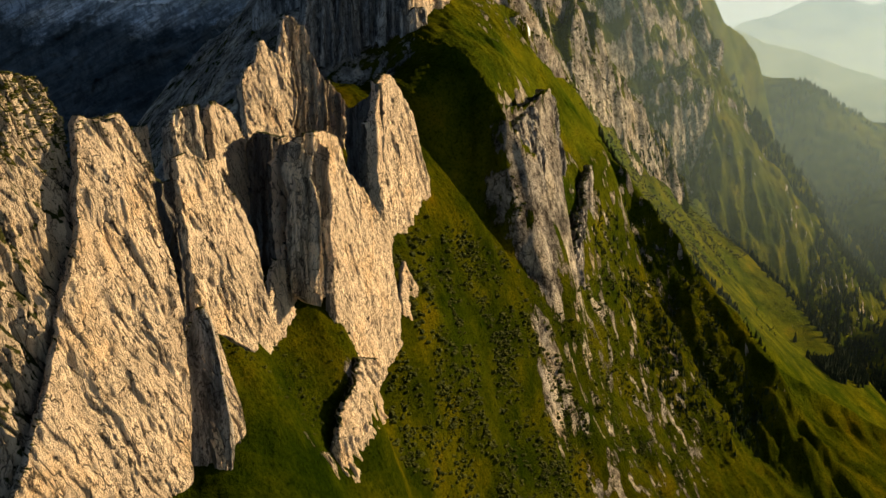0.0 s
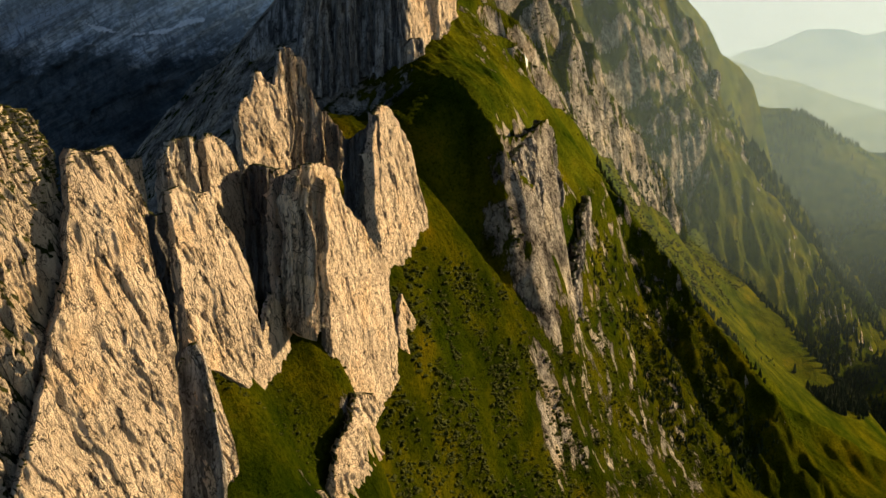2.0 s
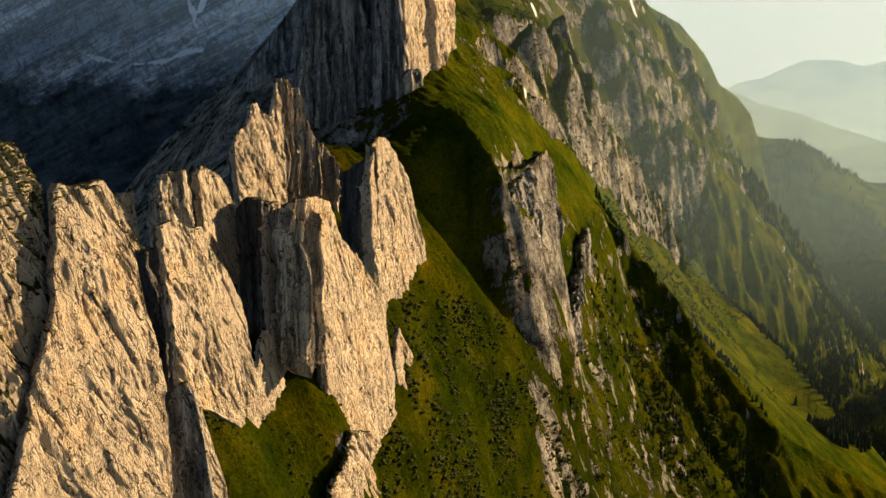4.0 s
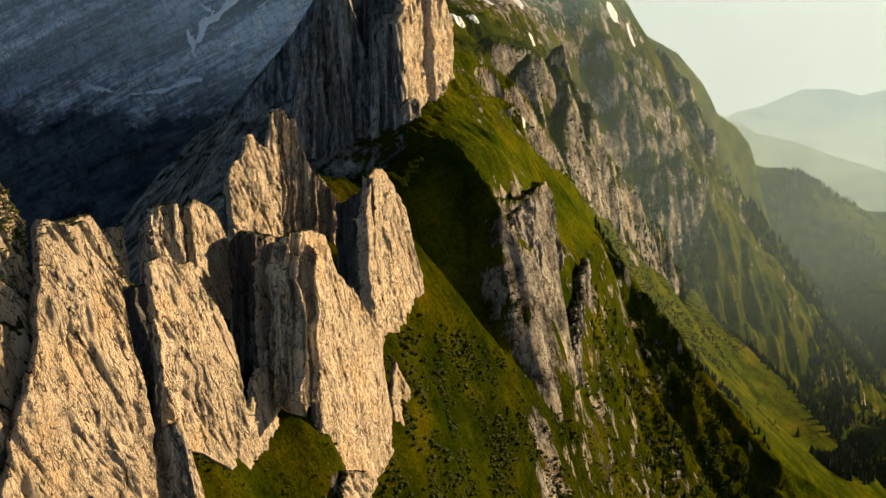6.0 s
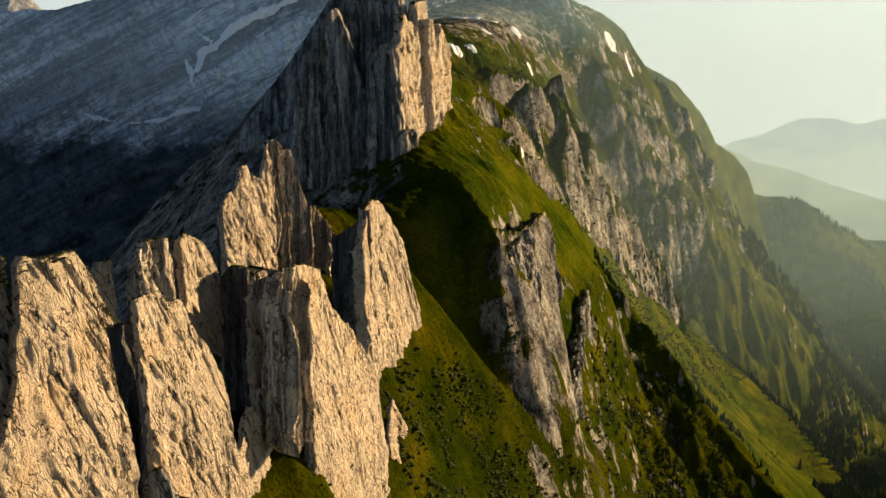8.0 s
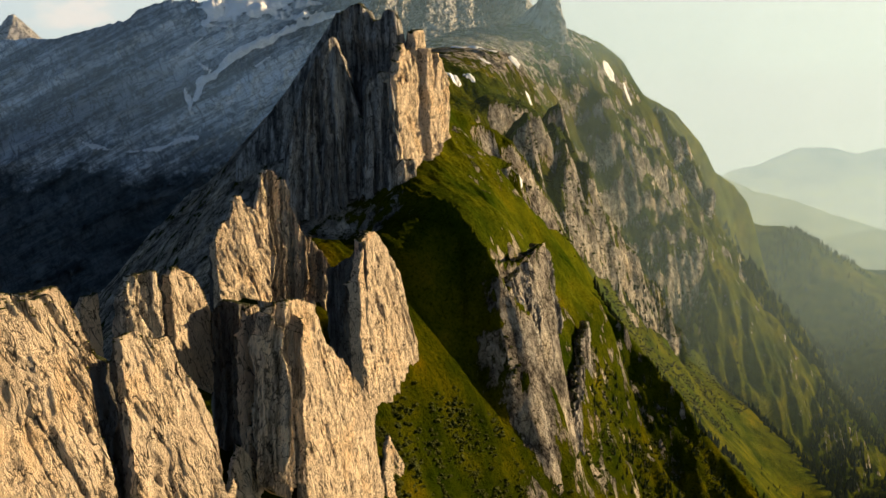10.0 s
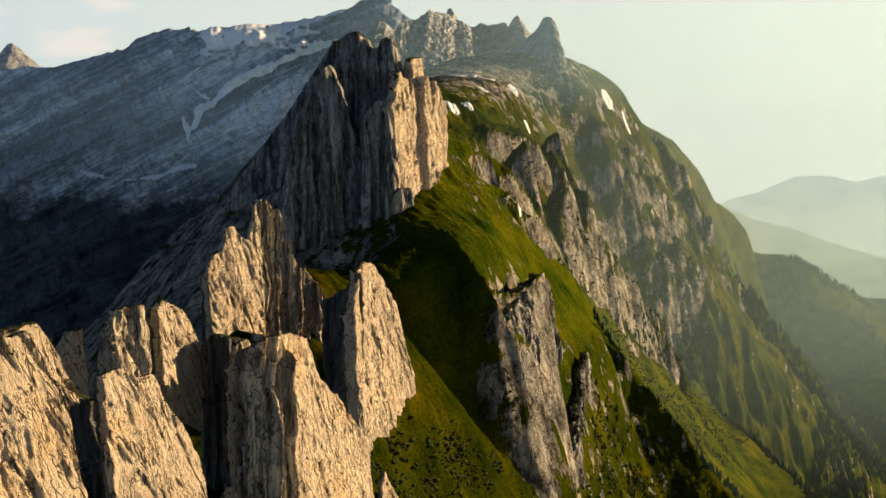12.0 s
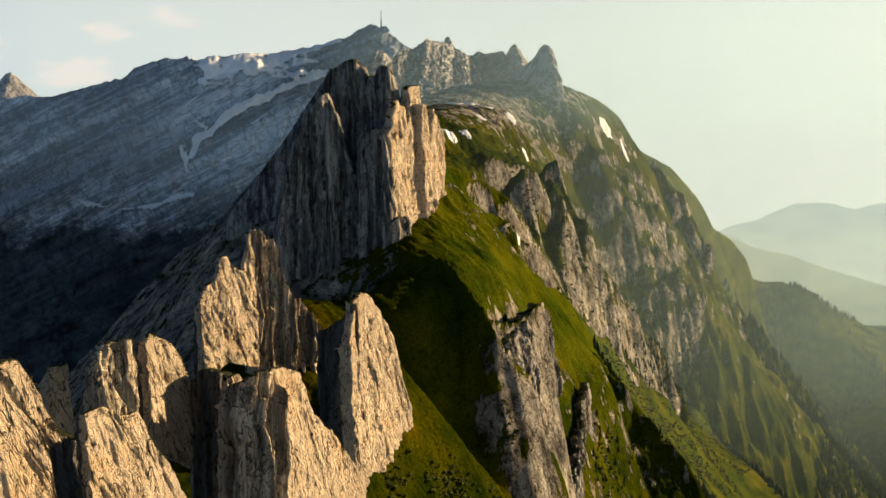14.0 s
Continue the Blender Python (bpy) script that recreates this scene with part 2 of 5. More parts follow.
def make_ground(name, scale=1.0):
    """Grass over limestone; the mesh's own "rock" value says where the rock lies bare."""
    m, nt, bsdf = material(name)
    pos, up = up_part(nt)
    col, height = rock_colour(nt, pos, (0.41, 0.385, 0.345), (0.27, 0.25, 0.22), (0.085, 0.08, 0.072), 0.5 * scale)
    seam = noise_node(nt, pos, 0.045 * scale, 5, 0.7, (1, 1, 0.22), (0.55, 0.35, 0))
    wall = noise_node(nt, pos, 0.014 * scale, 5, 0.65, (1, 1, 0.5), (0.5, 0.3, 0))
    col = mix(nt, 1.0, col, ramp(nt, seam, [(0.36, (0.26, 0.26, 0.27)), (0.45, (0.72, 0.71, 0.70)), (0.52, (1.0, 1.0, 1.0)), (0.62, (1.45, 1.42, 1.36))]), "MULTIPLY")
    col = mix(nt, 1.0, col, ramp(nt, wall, [(0.38, (0.62, 0.62, 0.64)), (0.5, (1, 1, 1)), (0.60, (1.25, 1.2, 1.1))]), "MULTIPLY")
    height = maths(nt, "ADD", height, maths(nt, "MULTIPLY", seam, 2.6))
    bright_grass = nt.nodes.new("ShaderNodeAttribute")
    bright_grass.attribute_name = "lit_pasture"
    gcol, gh = grass_colour(nt, pos, scale, bright_grass.outputs["Fac"])
    bare = nt.nodes.new("ShaderNodeAttribute")
    bare.attribute_name = "rock"
    ragged = noise_node(nt, pos, 0.07 * scale, 9, 0.7, (1, 1, 0.5))
    level = maths(nt, "ADD", bare.outputs["Fac"], maths(nt, "MULTIPLY", maths(nt, "SUBTRACT", ragged, 0.5), 1.5))
    fac = smooth(nt, level, 0.46, 0.56)
    nt.links.new(mix(nt, fac, gcol, col), bsdf.inputs["Base Color"])
    bsdf.inputs["Roughness"].default_value = 0.95
    bsdf.inputs["Specular IOR Level"].default_value = 0.0
    clump = noise_node(nt, pos, 0.16 * scale, 4, 0.6)
    h = mix(nt, fac, maths(nt, "ADD", gh, clump), height)
    bump(nt, bsdf, h, 2.6)
    return m


def make_peak(name, light, dark, scale, relief, bands=None, shaded_scrub=None):
    """Far bare rock: ledges, gullies and scree without fine detail; bands: size and tilt of its strata; below the
    height given last, a dark colour stands for dwarf pine and for shade.
    """
    m, nt, bsdf = material(name)
    pos, up = up_part(nt)
    coarse = noise_node(nt, pos, scale, 8, 0.7)
    gully = noise_node(nt, pos, scale * 2.2, 7, 0.7, (1, 1, 0.35), (0.2, 0.25, 0))
    level = maths(nt, "ADD", maths(nt, "MULTIPLY", coarse, 0.5), maths(nt, "MULTIPLY", gully, 0.5))
    if bands:
        layer = noise_node(nt, pos, bands[0], 7, 0.62, (0.07, 0.25, 1), (0, bands[1], 0))
        ledge = noise_node(nt, pos, bands[0] * 4.5, 6, 0.66, (0.08, 0.25, 1), (0, bands[1], 0))
        crumble = noise_node(nt, pos, bands[0] * 6, 7, 0.72, (0.6, 0.6, 0.5))
        level = maths(nt, "ADD", maths(nt, "ADD", maths(nt, "MULTIPLY", level, 0.18), maths(nt, "MULTIPLY", crumble, 0.20)), maths(nt, "ADD", maths(nt, "MULTIPLY", layer, 0.38), maths(nt, "MULTIPLY", ledge, 0.24)))
    mid = tuple((a + b) / 2 for a, b in zip(light, dark))
    col = ramp(nt, level, [(0.45, dark), (0.485, mid), (0.51, light), (0.55, tuple(1.2 * a for a in light))])
    if bands:
        seams = cracks(nt, pos, bands[0] * 3.2, (0.07, 0.22, 1), (0, bands[1], 0), 0.035)
        runnel = cracks(nt, pos, bands[0] * 2.0, (1, 0.5, 0.16), (0, bands[1] + 0.1, 0), 0.03)
        col = mix(nt, maths(nt, "MULTIPLY", maths(nt, "MAXIMUM", seams, runnel), 0.6), col, tuple(0.5 * a for a in dark))
        wide = noise_node(nt, pos, bands[0] * 0.42, 3, 0.5, (0.10, 0.3, 1), (0, bands[1], 0))
        col = mix(nt, 1.0, col, ramp(nt, wide, [(0.40, (0.50, 0.52, 0.56)), (0.48, (0.85, 0.86, 0.88)), (0.54, (1.35, 1.33, 1.30))]), "MULTIPLY")
    if shaded_scrub:
        s = nt.nodes.new("ShaderNodeSeparateXYZ")
        nt.links.new(pos, s.inputs[0])
        line = maths(nt, "ADD", s.outputs[2], maths(nt, "MULTIPLY", maths(nt, "SUBTRACT", noise_node(nt, pos, 0.006, 8, 0.68), 0.5), 520.0))
        cover = smooth(nt, line, shaded_scrub + 40, shaded_scrub - 60)
        col = mix(nt, maths(nt, "MULTIPLY", cover, 0.9), col, ramp(nt, coarse, [(0.40, (0.018, 0.028, 0.032)), (0.60, (0.058, 0.076, 0.084))]))
    nt.links.new(col, bsdf.inputs["Base Color"])
    bsdf.inputs["Roughness"].default_value = 0.95
    bsdf.inputs["Specular IOR Level"].default_value = 0.0
    bump(nt, bsdf, level, relief)
    return m


ROCK = make_rock("pale_limestone", (0.84, 0.68, 0.50), (0.74, 0.60, 0.44), (0.34, 0.27, 0.20), 1.0, 0.66, relief=2.3)
ROCK_TUFT = make_rock("tufted_limestone", (0.66, 0.54, 0.40), (0.54, 0.44, 0.325), (0.26, 0.21, 0.16), 1.0, 0.24, relief=1.8)
# darker copy of the limestone: the shade of gaps is put into its colour
ROCK_SHADED = make_rock("shade_dark_limestone", (0.23, 0.215, 0.195), (0.12, 0.113, 0.104), (0.035, 0.033, 0.030), 0.7, 0.60, relief=2.0)
ROCK_FLUTED = make_rock("fluted_limestone", (0.80, 0.68, 0.52), (0.58, 0.49, 0.39), (0.18, 0.15, 0.12), 1.0, 0.66, relief=1.8, stripe=0.75)
ROCK_TOWER = make_rock("tower_limestone", (0.49, 0.475, 0.455), (0.31, 0.305, 0.295), (0.075, 0.074, 0.072), 0.8, 0.62, relief=2.4, stripe=0.9)
ROCK_PEAK = make_peak("peak_limestone", (0.44, 0.42, 0.39), (0.20, 0.19, 0.18), 0.035, 22.0)
# aerial haze is put into this rock as a blue-grey base colour
ROCK_HAZED = make_peak("hazed_limestone", (0.48, 0.53, 0.58), (0.14, 0.17, 0.20), 0.010, 30.0, (0.012, -0.50), 520.0)
GROUND = make_ground("alpine_grass")

# ---------------------------------------------------------------- ground
def mesh_object(name, verts, faces, mat, parent=None, label="", shade=True):
    me = bpy.data.meshes.new(name)
    verts = np.asarray(verts, float)
    faces = np.asarray(faces, dtype=np.int32)
    n = faces.shape[1]
    me.vertices.add(len(verts))
    me.vertices.foreach_set("co", verts.ravel())
    me.loops.add(faces.size)
    me.loops.foreach_set("vertex_index", faces.ravel())
    me.polygons.add(len(faces))
    me.polygons.foreach_set("loop_start", np.arange(0, faces.size, n, dtype=np.int32))
    me.polygons.foreach_set("use_smooth", np.full(len(faces), shade))
    me.materials.append(mat)
    me.update(calc_edges=True)
    me.validate()
    ob = new(name, me)
    if parent is not None:
        ob.parent = parent
    if label:
        ob["label"] = label
    return ob


def grid_faces(nu, nv, start=0, flip=False):
    i, j = np.meshgrid(np.arange(nu - 1), np.arange(nv - 1), indexing="ij")
    a = (i * nv + j + start).ravel()
    quad = np.stack([a, a + nv, a + nv + 1, a + 1], -1)
    return quad[:, ::-1] if flip else quad


# crest lines, slopes and gully lines of the massif, in metres
CREST = [(-300, 100, 660), (-235, 296, 700), (-225, 415, 690), (-205, 537, 680), (-185, 676, 680), (-118, 720, 655), (-150, 790, 700), (-127, 885, 752), (-97, 880, 738), (-106, 960, 730), (-106, 1060, 728), (-166, 960, 728), (-173, 1060, 724), (-69, 1010, 748),
         (-128, 1182, 800), (-95, 1285, 850), (-60, 1449, 885), (-36, 1700, 887), (-32, 2000, 910), (-13, 2300, 945), (-38, 2500, 985)]
CREST_BACK = [(-20, 1521, 852), (36, 1490, 850), (21, 2100, 908), (93, 2250, 915), (110, 1810, 852), (122, 2200, 846), (200, 2480, 905), (298, 2640, 930), (319, 2494, 880),
              (381, 2750, 922), (473, 2900, 800), (557, 2850, 718), (672, 2950, 618), (861, 3300, 495), (1190, 3900, 310), (1465, 4200, 160), (1787, 4500, 20)]
SPUR = [(-75, 1088, 778), (-45, 1070, 770), (-18, 1055, 758), (10, 1040, 735), (9, 1130, 755), (37, 1120, 735), (98, 1130, 555)]
BOWL = [(-57, 960, 690), (-43, 935, 660), (4, 945, 596), (49, 965, 548), (83, 990, 500)]
FRONT_SLOPE = [(-41, 842, 668), (-22, 868, 658), (3, 890, 622), (31, 915, 584), (60, 945, 542), (92, 980, 496), (-53, 765, 640), (-52, 681, 602),
               (-90, 530, 677), (-82, 532, 665), (-75, 536, 651), (-94, 515, 654), (-108, 488, 662), (-89, 496, 622), (-60, 560, 585), (-90, 468, 622), (-117, 446, 674), (-110, 455, 684), (-112, 475, 655), (-158, 370, 640), (-165, 318, 660),
               (-54, 622, 546), (-17, 700, 504), (29, 785, 459), (87, 880, 408), (148, 965, 363), (30, 822, 494), (-27, 728, 581),
               (0, 560, 420), (70, 680, 360), (150, 800, 300)]
GULLY = [(101, 1000, 450), (118, 1010, 420), (141, 1020, 372), (200, 1000, 260)]
SLOPE = [(139, 1257, 575), (120, 1477, 690), (223, 1851, 552), (332, 2071, 446), (432, 2279, 300), (574, 2534, 180), (183, 1330, 560), (261, 1641, 474), (340, 1701, 371), (444, 1657, 253), (593, 2081, 140), (560, 2330, 200), (634, 2275, 145), (686, 2150, 108), (733, 2055, 58), (784, 1960, 10),
         (652, 1980, 62),  (62, 1430, 750), (95, 1640, 735), (149, 1887, 755), (210, 2140, 680), (300, 2390, 620), (400, 2600, 660), (500, 2560, 430), (590, 2730, 470),
         (680, 2850, 330), (690, 2770, 110), (800, 2986, 270), (770, 3100, 420), (840, 3067, 10), (1006, 3256, 60), (816, 2620, -150), (740, 2640, -40), (680, 2480, 40), (760, 2350, -60), (830, 2220, -130), (900, 2060, -180), (900, 2480, -170)]
LOWER = [(95, 954, 482), (178, 1138, 398), (122, 959, 404), (268, 1342, 321), (220, 1143, 329), (312, 1272, 284), (346, 1231, 221), (498, 1415, 125), (647, 1641, 60), (172, 953, 342), (290, 1430, 330), (225, 1250, 372), (297, 1110, 220), (454, 1240, 130), (640, 1400, 40), (92, 1045, 468), (106, 1095, 492), (124, 1155, 524)]
VALLEY = [(983, 3452, -92), (926, 2674, -95), (1037, 2500, -150), (1164, 3240, -139), (1178, 2890, -170), (1323, 3300, 0), (1117, 3739, 150), (1700, 2400, -200), (1500, 1500, -250), (500, 900, 20), (358, 323, 100), (600, -500, -100),
          (200, 560, 230), (60, 314, 440), (0, -300, 500), (1700, 4200, 40), (2600, 3000, -100)]
WEST = [(-220, 1290, 845), (-240, 1399, 860), (-310, 1551, 790), (-337, 1488, 758), (-396, 1413, 684), (-439, 1526, 688), (-400, 1306, 655), (-745, 2203, 300), (-456, 1044, 500),
        (-358, 696, 500), (-373, 405, 480), (-563, 315, 330), (-799, 1243, 200), (-1000, 2600, -60), (-969, 3545, 60), (-330, 2529, 830), (-556, 3279, 470),
        (-1400, 2000, -80), (-1600, 3000, -260), (-1500, -500, 200), (-700, -500, 300)]
MARKS = np.array(CREST + CREST_BACK + SPUR + BOWL + FRONT_SLOPE + GULLY + SLOPE + LOWER + VALLEY + WEST, float)


def kernel(d2):
    return np.sqrt(d2 + 30.0 ** 2)


d2 = ((MARKS[:, None, :2] - MARKS[None, :, :2]) ** 2).sum(-1)
n_marks = len(MARKS)
system = np.zeros((n_marks + 3, n_marks + 3))
system[:n_marks, :n_marks] = kernel(d2) - 2.0 * np.eye(n_marks)
system[:n_marks, n_marks] = system[n_marks, :n_marks] = 1
system[:n_marks, n_marks + 1:] = MARKS[:, :2]
system[n_marks + 1:, :n_marks] = MARKS[:, :2].T
WEIGHTS = np.linalg.solve(system, np.concatenate([MARKS[:, 2], np.zeros(3)]))


def base_height(x, y):
    x, y = np.asarray(x, float), np.asarray(y, float)
    h = WEIGHTS[n_marks] + WEIGHTS[n_marks + 1] * x + WEIGHTS[n_marks + 2] * y
    for (mx, my, _), w in zip(MARKS, WEIGHTS):
        h = h + w * kernel((x - mx) ** 2 + (y - my) ** 2)
    far = np.clip((np.hypot(x - 100, y - 2000) - 2600) / 1200, 0, 1)
    far = far * far * (3 - 2 * far)
    return h * (1 - far) + far * 0.0


def line_ridge(x, y, line, left_fall, right_fall):
    """The height of a roof-like ridge along a line of (x, y, z), with its own fall to the left and right of the way along it."""
    best = np.full(np.shape(x), -1e9)
    end_fall = max(left_fall, right_fall)
    for (x0, y0, z0), (x1, y1, z1) in zip(line, line[1:]):
        dx, dy = x1 - x0, y1 - y0
        size = math.hypot(dx, dy)
        s = ((x - x0) * dx + (y - y0) * dy) / size
        side = ((x - x0) * dy - (y - y0) * dx) / size
        past = np.maximum(0, np.maximum(s - size, -s))
        fall = np.where(side > 0, right_fall * side, -left_fall * side)
        best = np.maximum(best, z0 + np.clip(s / size, 0, 1) * (z1 - z0) - np.hypot(fall, end_fall * past))
    return best


def soft_max(a, b, k):
    h = np.clip(0.5 + 0.5 * (a - b) / k, 0, 1)
    return b + (a - b) * h + k * h * (1 - h)


def ramp01(v, low, high):
    t = np.clip((v - low) / (high - low), 0, 1)
    return t * t * (3 - 2 * t)


SPUR_LINE = [(-75, 1085, 783), (-45, 1065, 774), (-18, 1045, 767), (6, 1005, 739), (25, 988, 708), (40, 988, 686), (57, 1000, 668)]
NOSE_LINE = [(15, 995, 717), (45, 1035, 715), (74, 1087, 719)]
OUTER_RIB = [(140, 1290, 585), (126, 1252, 578), (104, 1160, 536), (86, 1095, 500), (73, 1047, 470)]
RIBS = [  # each with its fall to the left and right
    ([(20, 1400, 795), (52, 1429, 771), (67, 1442, 752), (83, 1462, 703), (78, 1448, 678)], 1.2, 3.2),
    ([(70, 1650, 812), (97, 1622, 784), (104, 1608, 756), (108, 1594, 722)], 3.2, 1.1),
    ([(120, 1860, 802), (154, 1836, 788), (158, 1783, 746), (146, 1693, 701), (150, 1640, 631)], 3.2, 1.0),
    ([(140, 2010, 822), (178, 1985, 799), (204, 1957, 730), (211, 1921, 664), (197, 1861, 608), (186, 1805, 575)], 3.2, 1.0),
    ([(200, 2080, 710), (233, 2091, 664), (292, 2159, 573), (361, 2232, 479), (430, 2302, 399), (455, 2300, 335)], 1.0, 3.2),
    ([(250, 2560, 890), (315, 2526, 847), (338, 2475, 739), (434, 2503, 650), (492, 2532, 534), (525, 2530, 437)], 1.0, 3.0),
    ([(480, 2800, 820), (556, 2790, 722), (604, 2770, 621), (620, 2762, 562), (596, 2690, 476), (565, 2625, 391)], 2.6, 2.2),
]


RAMP_EDGE = [(150, 1300, 540), (235, 1498, 446), (280, 1535, 393), (324, 1547, 348), (386, 1571, 291), (429, 1558, 229), (435, 1512, 182), (470, 1480, 138)]


def ramp_side(x, y):
    """Metres from the foot of the cliffs out over the grass ramp."""
    return (x - 120) * 0.919 - (y - 1477) * 0.395


def cliff_band(x, y):
    """Where the cliffs stand: between the crest and the grass ramp."""
    side = ramp_side(x, y)
    return ramp01(side, -330, -230) * (1 - ramp01(side, -12, 14)) * ramp01(y, 1340, 1480) * (1 - ramp01(y, 2560, 2760))


def big_form(x, y):
    """The massif with its spur, ribs and grass ramp, before the smaller relief."""
    h = base_height(x, y)
    wob = 14 * fbm(x / 40, y / 40, 8.8, 3)
    h = soft_max(h, line_ridge(x + 0.4 * wob, y + 0.4 * wob, SPUR_LINE, 2.8, 3.2), 4)
    h = soft_max(h, line_ridge(x + 0.3 * wob, y + 0.3 * wob, NOSE_LINE, 0.6, 5.5), 3)
    h = soft_max(h, line_ridge(x + 0.3 * wob, y + 0.3 * wob, OUTER_RIB, 2.6, 2.2), 4)
    h = soft_max(h, line_ridge(x + 0.5 * wob, y - 0.8 * wob, RAMP_EDGE, 0.62, 1.5), 12)
    h = h - 46 * cliff_band(x, y)
    for line, left_fall, right_fall in RIBS:
        h = soft_max(h, line_ridge(x + 0.9 * wob, y - 0.9 * wob, line, left_fall, right_fall), 8)
    return h


def height(x, y):
    """The ground's height with its ribs, rock steps, runnels and hummocks."""
    h = big_form(x, y)
    across, along = 0.92 * x - 0.39 * y, 0.39 * x + 0.92 * y
    bend = 26 * fbm(x / 90, y / 90, 5.3, 3)
    meadow = grass_ramp(x, y)
    cliffs = cliff_band(x, y)
    # the cliffs: tilted beds, each a grass ledge that ends in a bare scarp
    p = (0.69 * x - 0.72 * y + 34 * fbm(x / 150, y / 150, 6.1, 3) + 9 * fbm(x / 30, y / 30, 2.6, 3)) / 100
    f = p - np.floor(p)
    scarp = np.where(f < 0.76, f / 0.76, (1 - f) / 0.24) - 0.5
    q = (0.55 * x - 0.83 * y + 12 * fbm(x / 60, y / 60, 4.7, 3)) / 37
    g = q - np.floor(q)
    ledge = np.where(g < 0.7, g / 0.7, (1 - g) / 0.3) - 0.5
    h = h + cliffs * ((38 + 22 * fbm(x / 200, y / 200, 3.2, 2)) * scarp + 13 * ledge + 9 * fbm((along + 0.5 * bend) / 62, across / 260, 0.3, 3, True) + 5 * fbm((x + bend) / 21, y / 30, 3.9, 4, True))
    high = ramp01(h, 760, 830) * ramp01(y, 1350, 1500)
    rib = fbm((along + bend) / 78, (across - bend) / 300, 0.3, 3, True) * (1 - 0.6 * high) * (1 - 0.6 * ramp01(x, 540, 640))
    lumps = fbm(x / 48, y / 48, 1.7, 5)
    small = fbm((along + bend) / 19, (across + bend) / 25, 4.1, 4)
    grow = np.clip(np.hypot(x, y) / 1500, 0.42, 1.4) * (1 - 0.72 * meadow)
    furrow = fbm((x * 0.55 + y * 0.83 + 0.6 * bend) / 26, (x * 0.83 - y * 0.55) / 120, 7.4, 3, True)
    near = ramp01(y, 560, 700) * (1 - ramp01(y, 1300, 1400)) * (1 - ramp01(x, 110, 190))
    broken = 0.7 * ramp01(x, 95, 150) * (1 - ramp01(y, 1400, 1480)) * ramp01(y, 800, 950) * (1 - meadow)
    gash = fbm((x * 0.75 - y * 0.66 + 0.8 * bend) / 34, (x * 0.66 + y * 0.75) / 130, 2.2, 3, True)
    h = h + 5.0 * near * furrow + 11.0 * broken * gash + grow * (11 * rib * (1 - 0.6 * cliffs) + 7 * lumps)
    return h + (1 - 0.6 * meadow) * 4.0 * small + (1 - 0.55 * meadow) * 2.1 * fbm(x / 9, y / 9, 2.9, 4)


def grass_ramp(x, y):
    """The smooth grass ramp that slants down between the spur and the cliffs."""
    low = np.interp(x, (100, 137, 235, 324, 386, 429, 470, 800), (1230, 1270, 1500, 1552, 1576, 1562, 1490, 1640))
    return ramp01(ramp_side(x, y), -4, 26) * ramp01(y - low, -8, 36) * (1 - ramp01(y, 2350, 2700))


def rockiness(x, y, z, gp_, gq_):
    """Where the rock lies bare: on steep steps, under the tower, on the shaded west side and in the gullies."""
    gx_, gy_ = np.gradient(z, axis=0) / np.gradient(gp_, axis=0), np.gradient(z, axis=1) / np.gradient(gq_, axis=1)
    slope = np.hypot(gx_, gy_)
    cliffs = cliff_band(x, y)
    mid = ramp01(x, 66, 100) * (1 - ramp01(y, 1380, 1450)) * ramp01(y, 880, 940)
    r = np.maximum(cliffs * (0.02 + 0.68 * ramp01(slope + 0.7 * fbm(x / 55, y / 70, 5.5, 3), 2.1, 3.2)), (1 - cliffs) * ramp01(slope, 1.8 + 1.0 * mid, 2.9 + 1.0 * mid) * 0.70 * ramp01(x + 0.4 * (y - 900), 10, 80))
    west = ramp01(-(x + 60 + 0.18 * (y - 1200)), -20, 120) * np.maximum(ramp01(y, 960, 1060), ramp01(-x, 170, 220) * ramp01(y, 500, 900))
    r = np.maximum(r, 0.62 * west)
    skirt = np.exp(-(((x + 105) / 70) ** 2 + ((y - 1060) / 60) ** 2))
    r = np.maximum(r, 0.55 * skirt)
    nose = np.exp(-(((x - 66) / 34) ** 2 + ((y - 1040) / 60) ** 2)) * ramp01(slope, 0.9, 1.7)
    r = np.maximum(r, 0.9 * nose)
    flank = np.exp(-(((x - 25) / 34) ** 2 + ((y - 975) / 34) ** 2)) * ramp01(-z, -690, -650)
    r = np.maximum(r, 0.66 * flank)
    crumbs = ramp01(fbm(x / 22, y / 34, 12.2, 4, True), 0.25, 0.6) * ramp01(x + 0.3 * (y - 900), 50, 110) * (1 - ramp01(x, 260, 360))
    r = np.maximum(r, 0.46 * crumbs * (1 - cliffs))
    rib_a = np.exp(-((x + 74 - 0.13 * (y - 540)) / 5.0) ** 2) * ramp01(y, 478, 492) * (1 - ramp01(y, 535, 548))
    rib_b = np.exp(-((x + 88 - 0.3 * (y - 465)) / 4.0) ** 2) * ramp01(y, 440, 455) * (1 - ramp01(y, 480, 490))
    r = np.maximum(r, 0.42 * np.maximum(rib_a, rib_b))
    r = r * (1 - 0.9 * grass_ramp(x, y)) * (1 - 0.75 * ramp01(x, 590, 650) * ramp01(y, 2640, 2760))
    top = ramp01(y, 1900, 2400) * ramp01(z, 650, 800)
    flat = ramp01(y, 1350, 1600) * ramp01(z, 780, 840)
    bowl = ramp01(y, 1980, 2200) * ramp01(z, 870, 925) * (1 - ramp01(x, 90, 170))
    return r + 0.26 * bowl + 0.08 * top + 0.08 * flat + 0.16 * fbm(x / 120, y / 120, 9.0, 4)


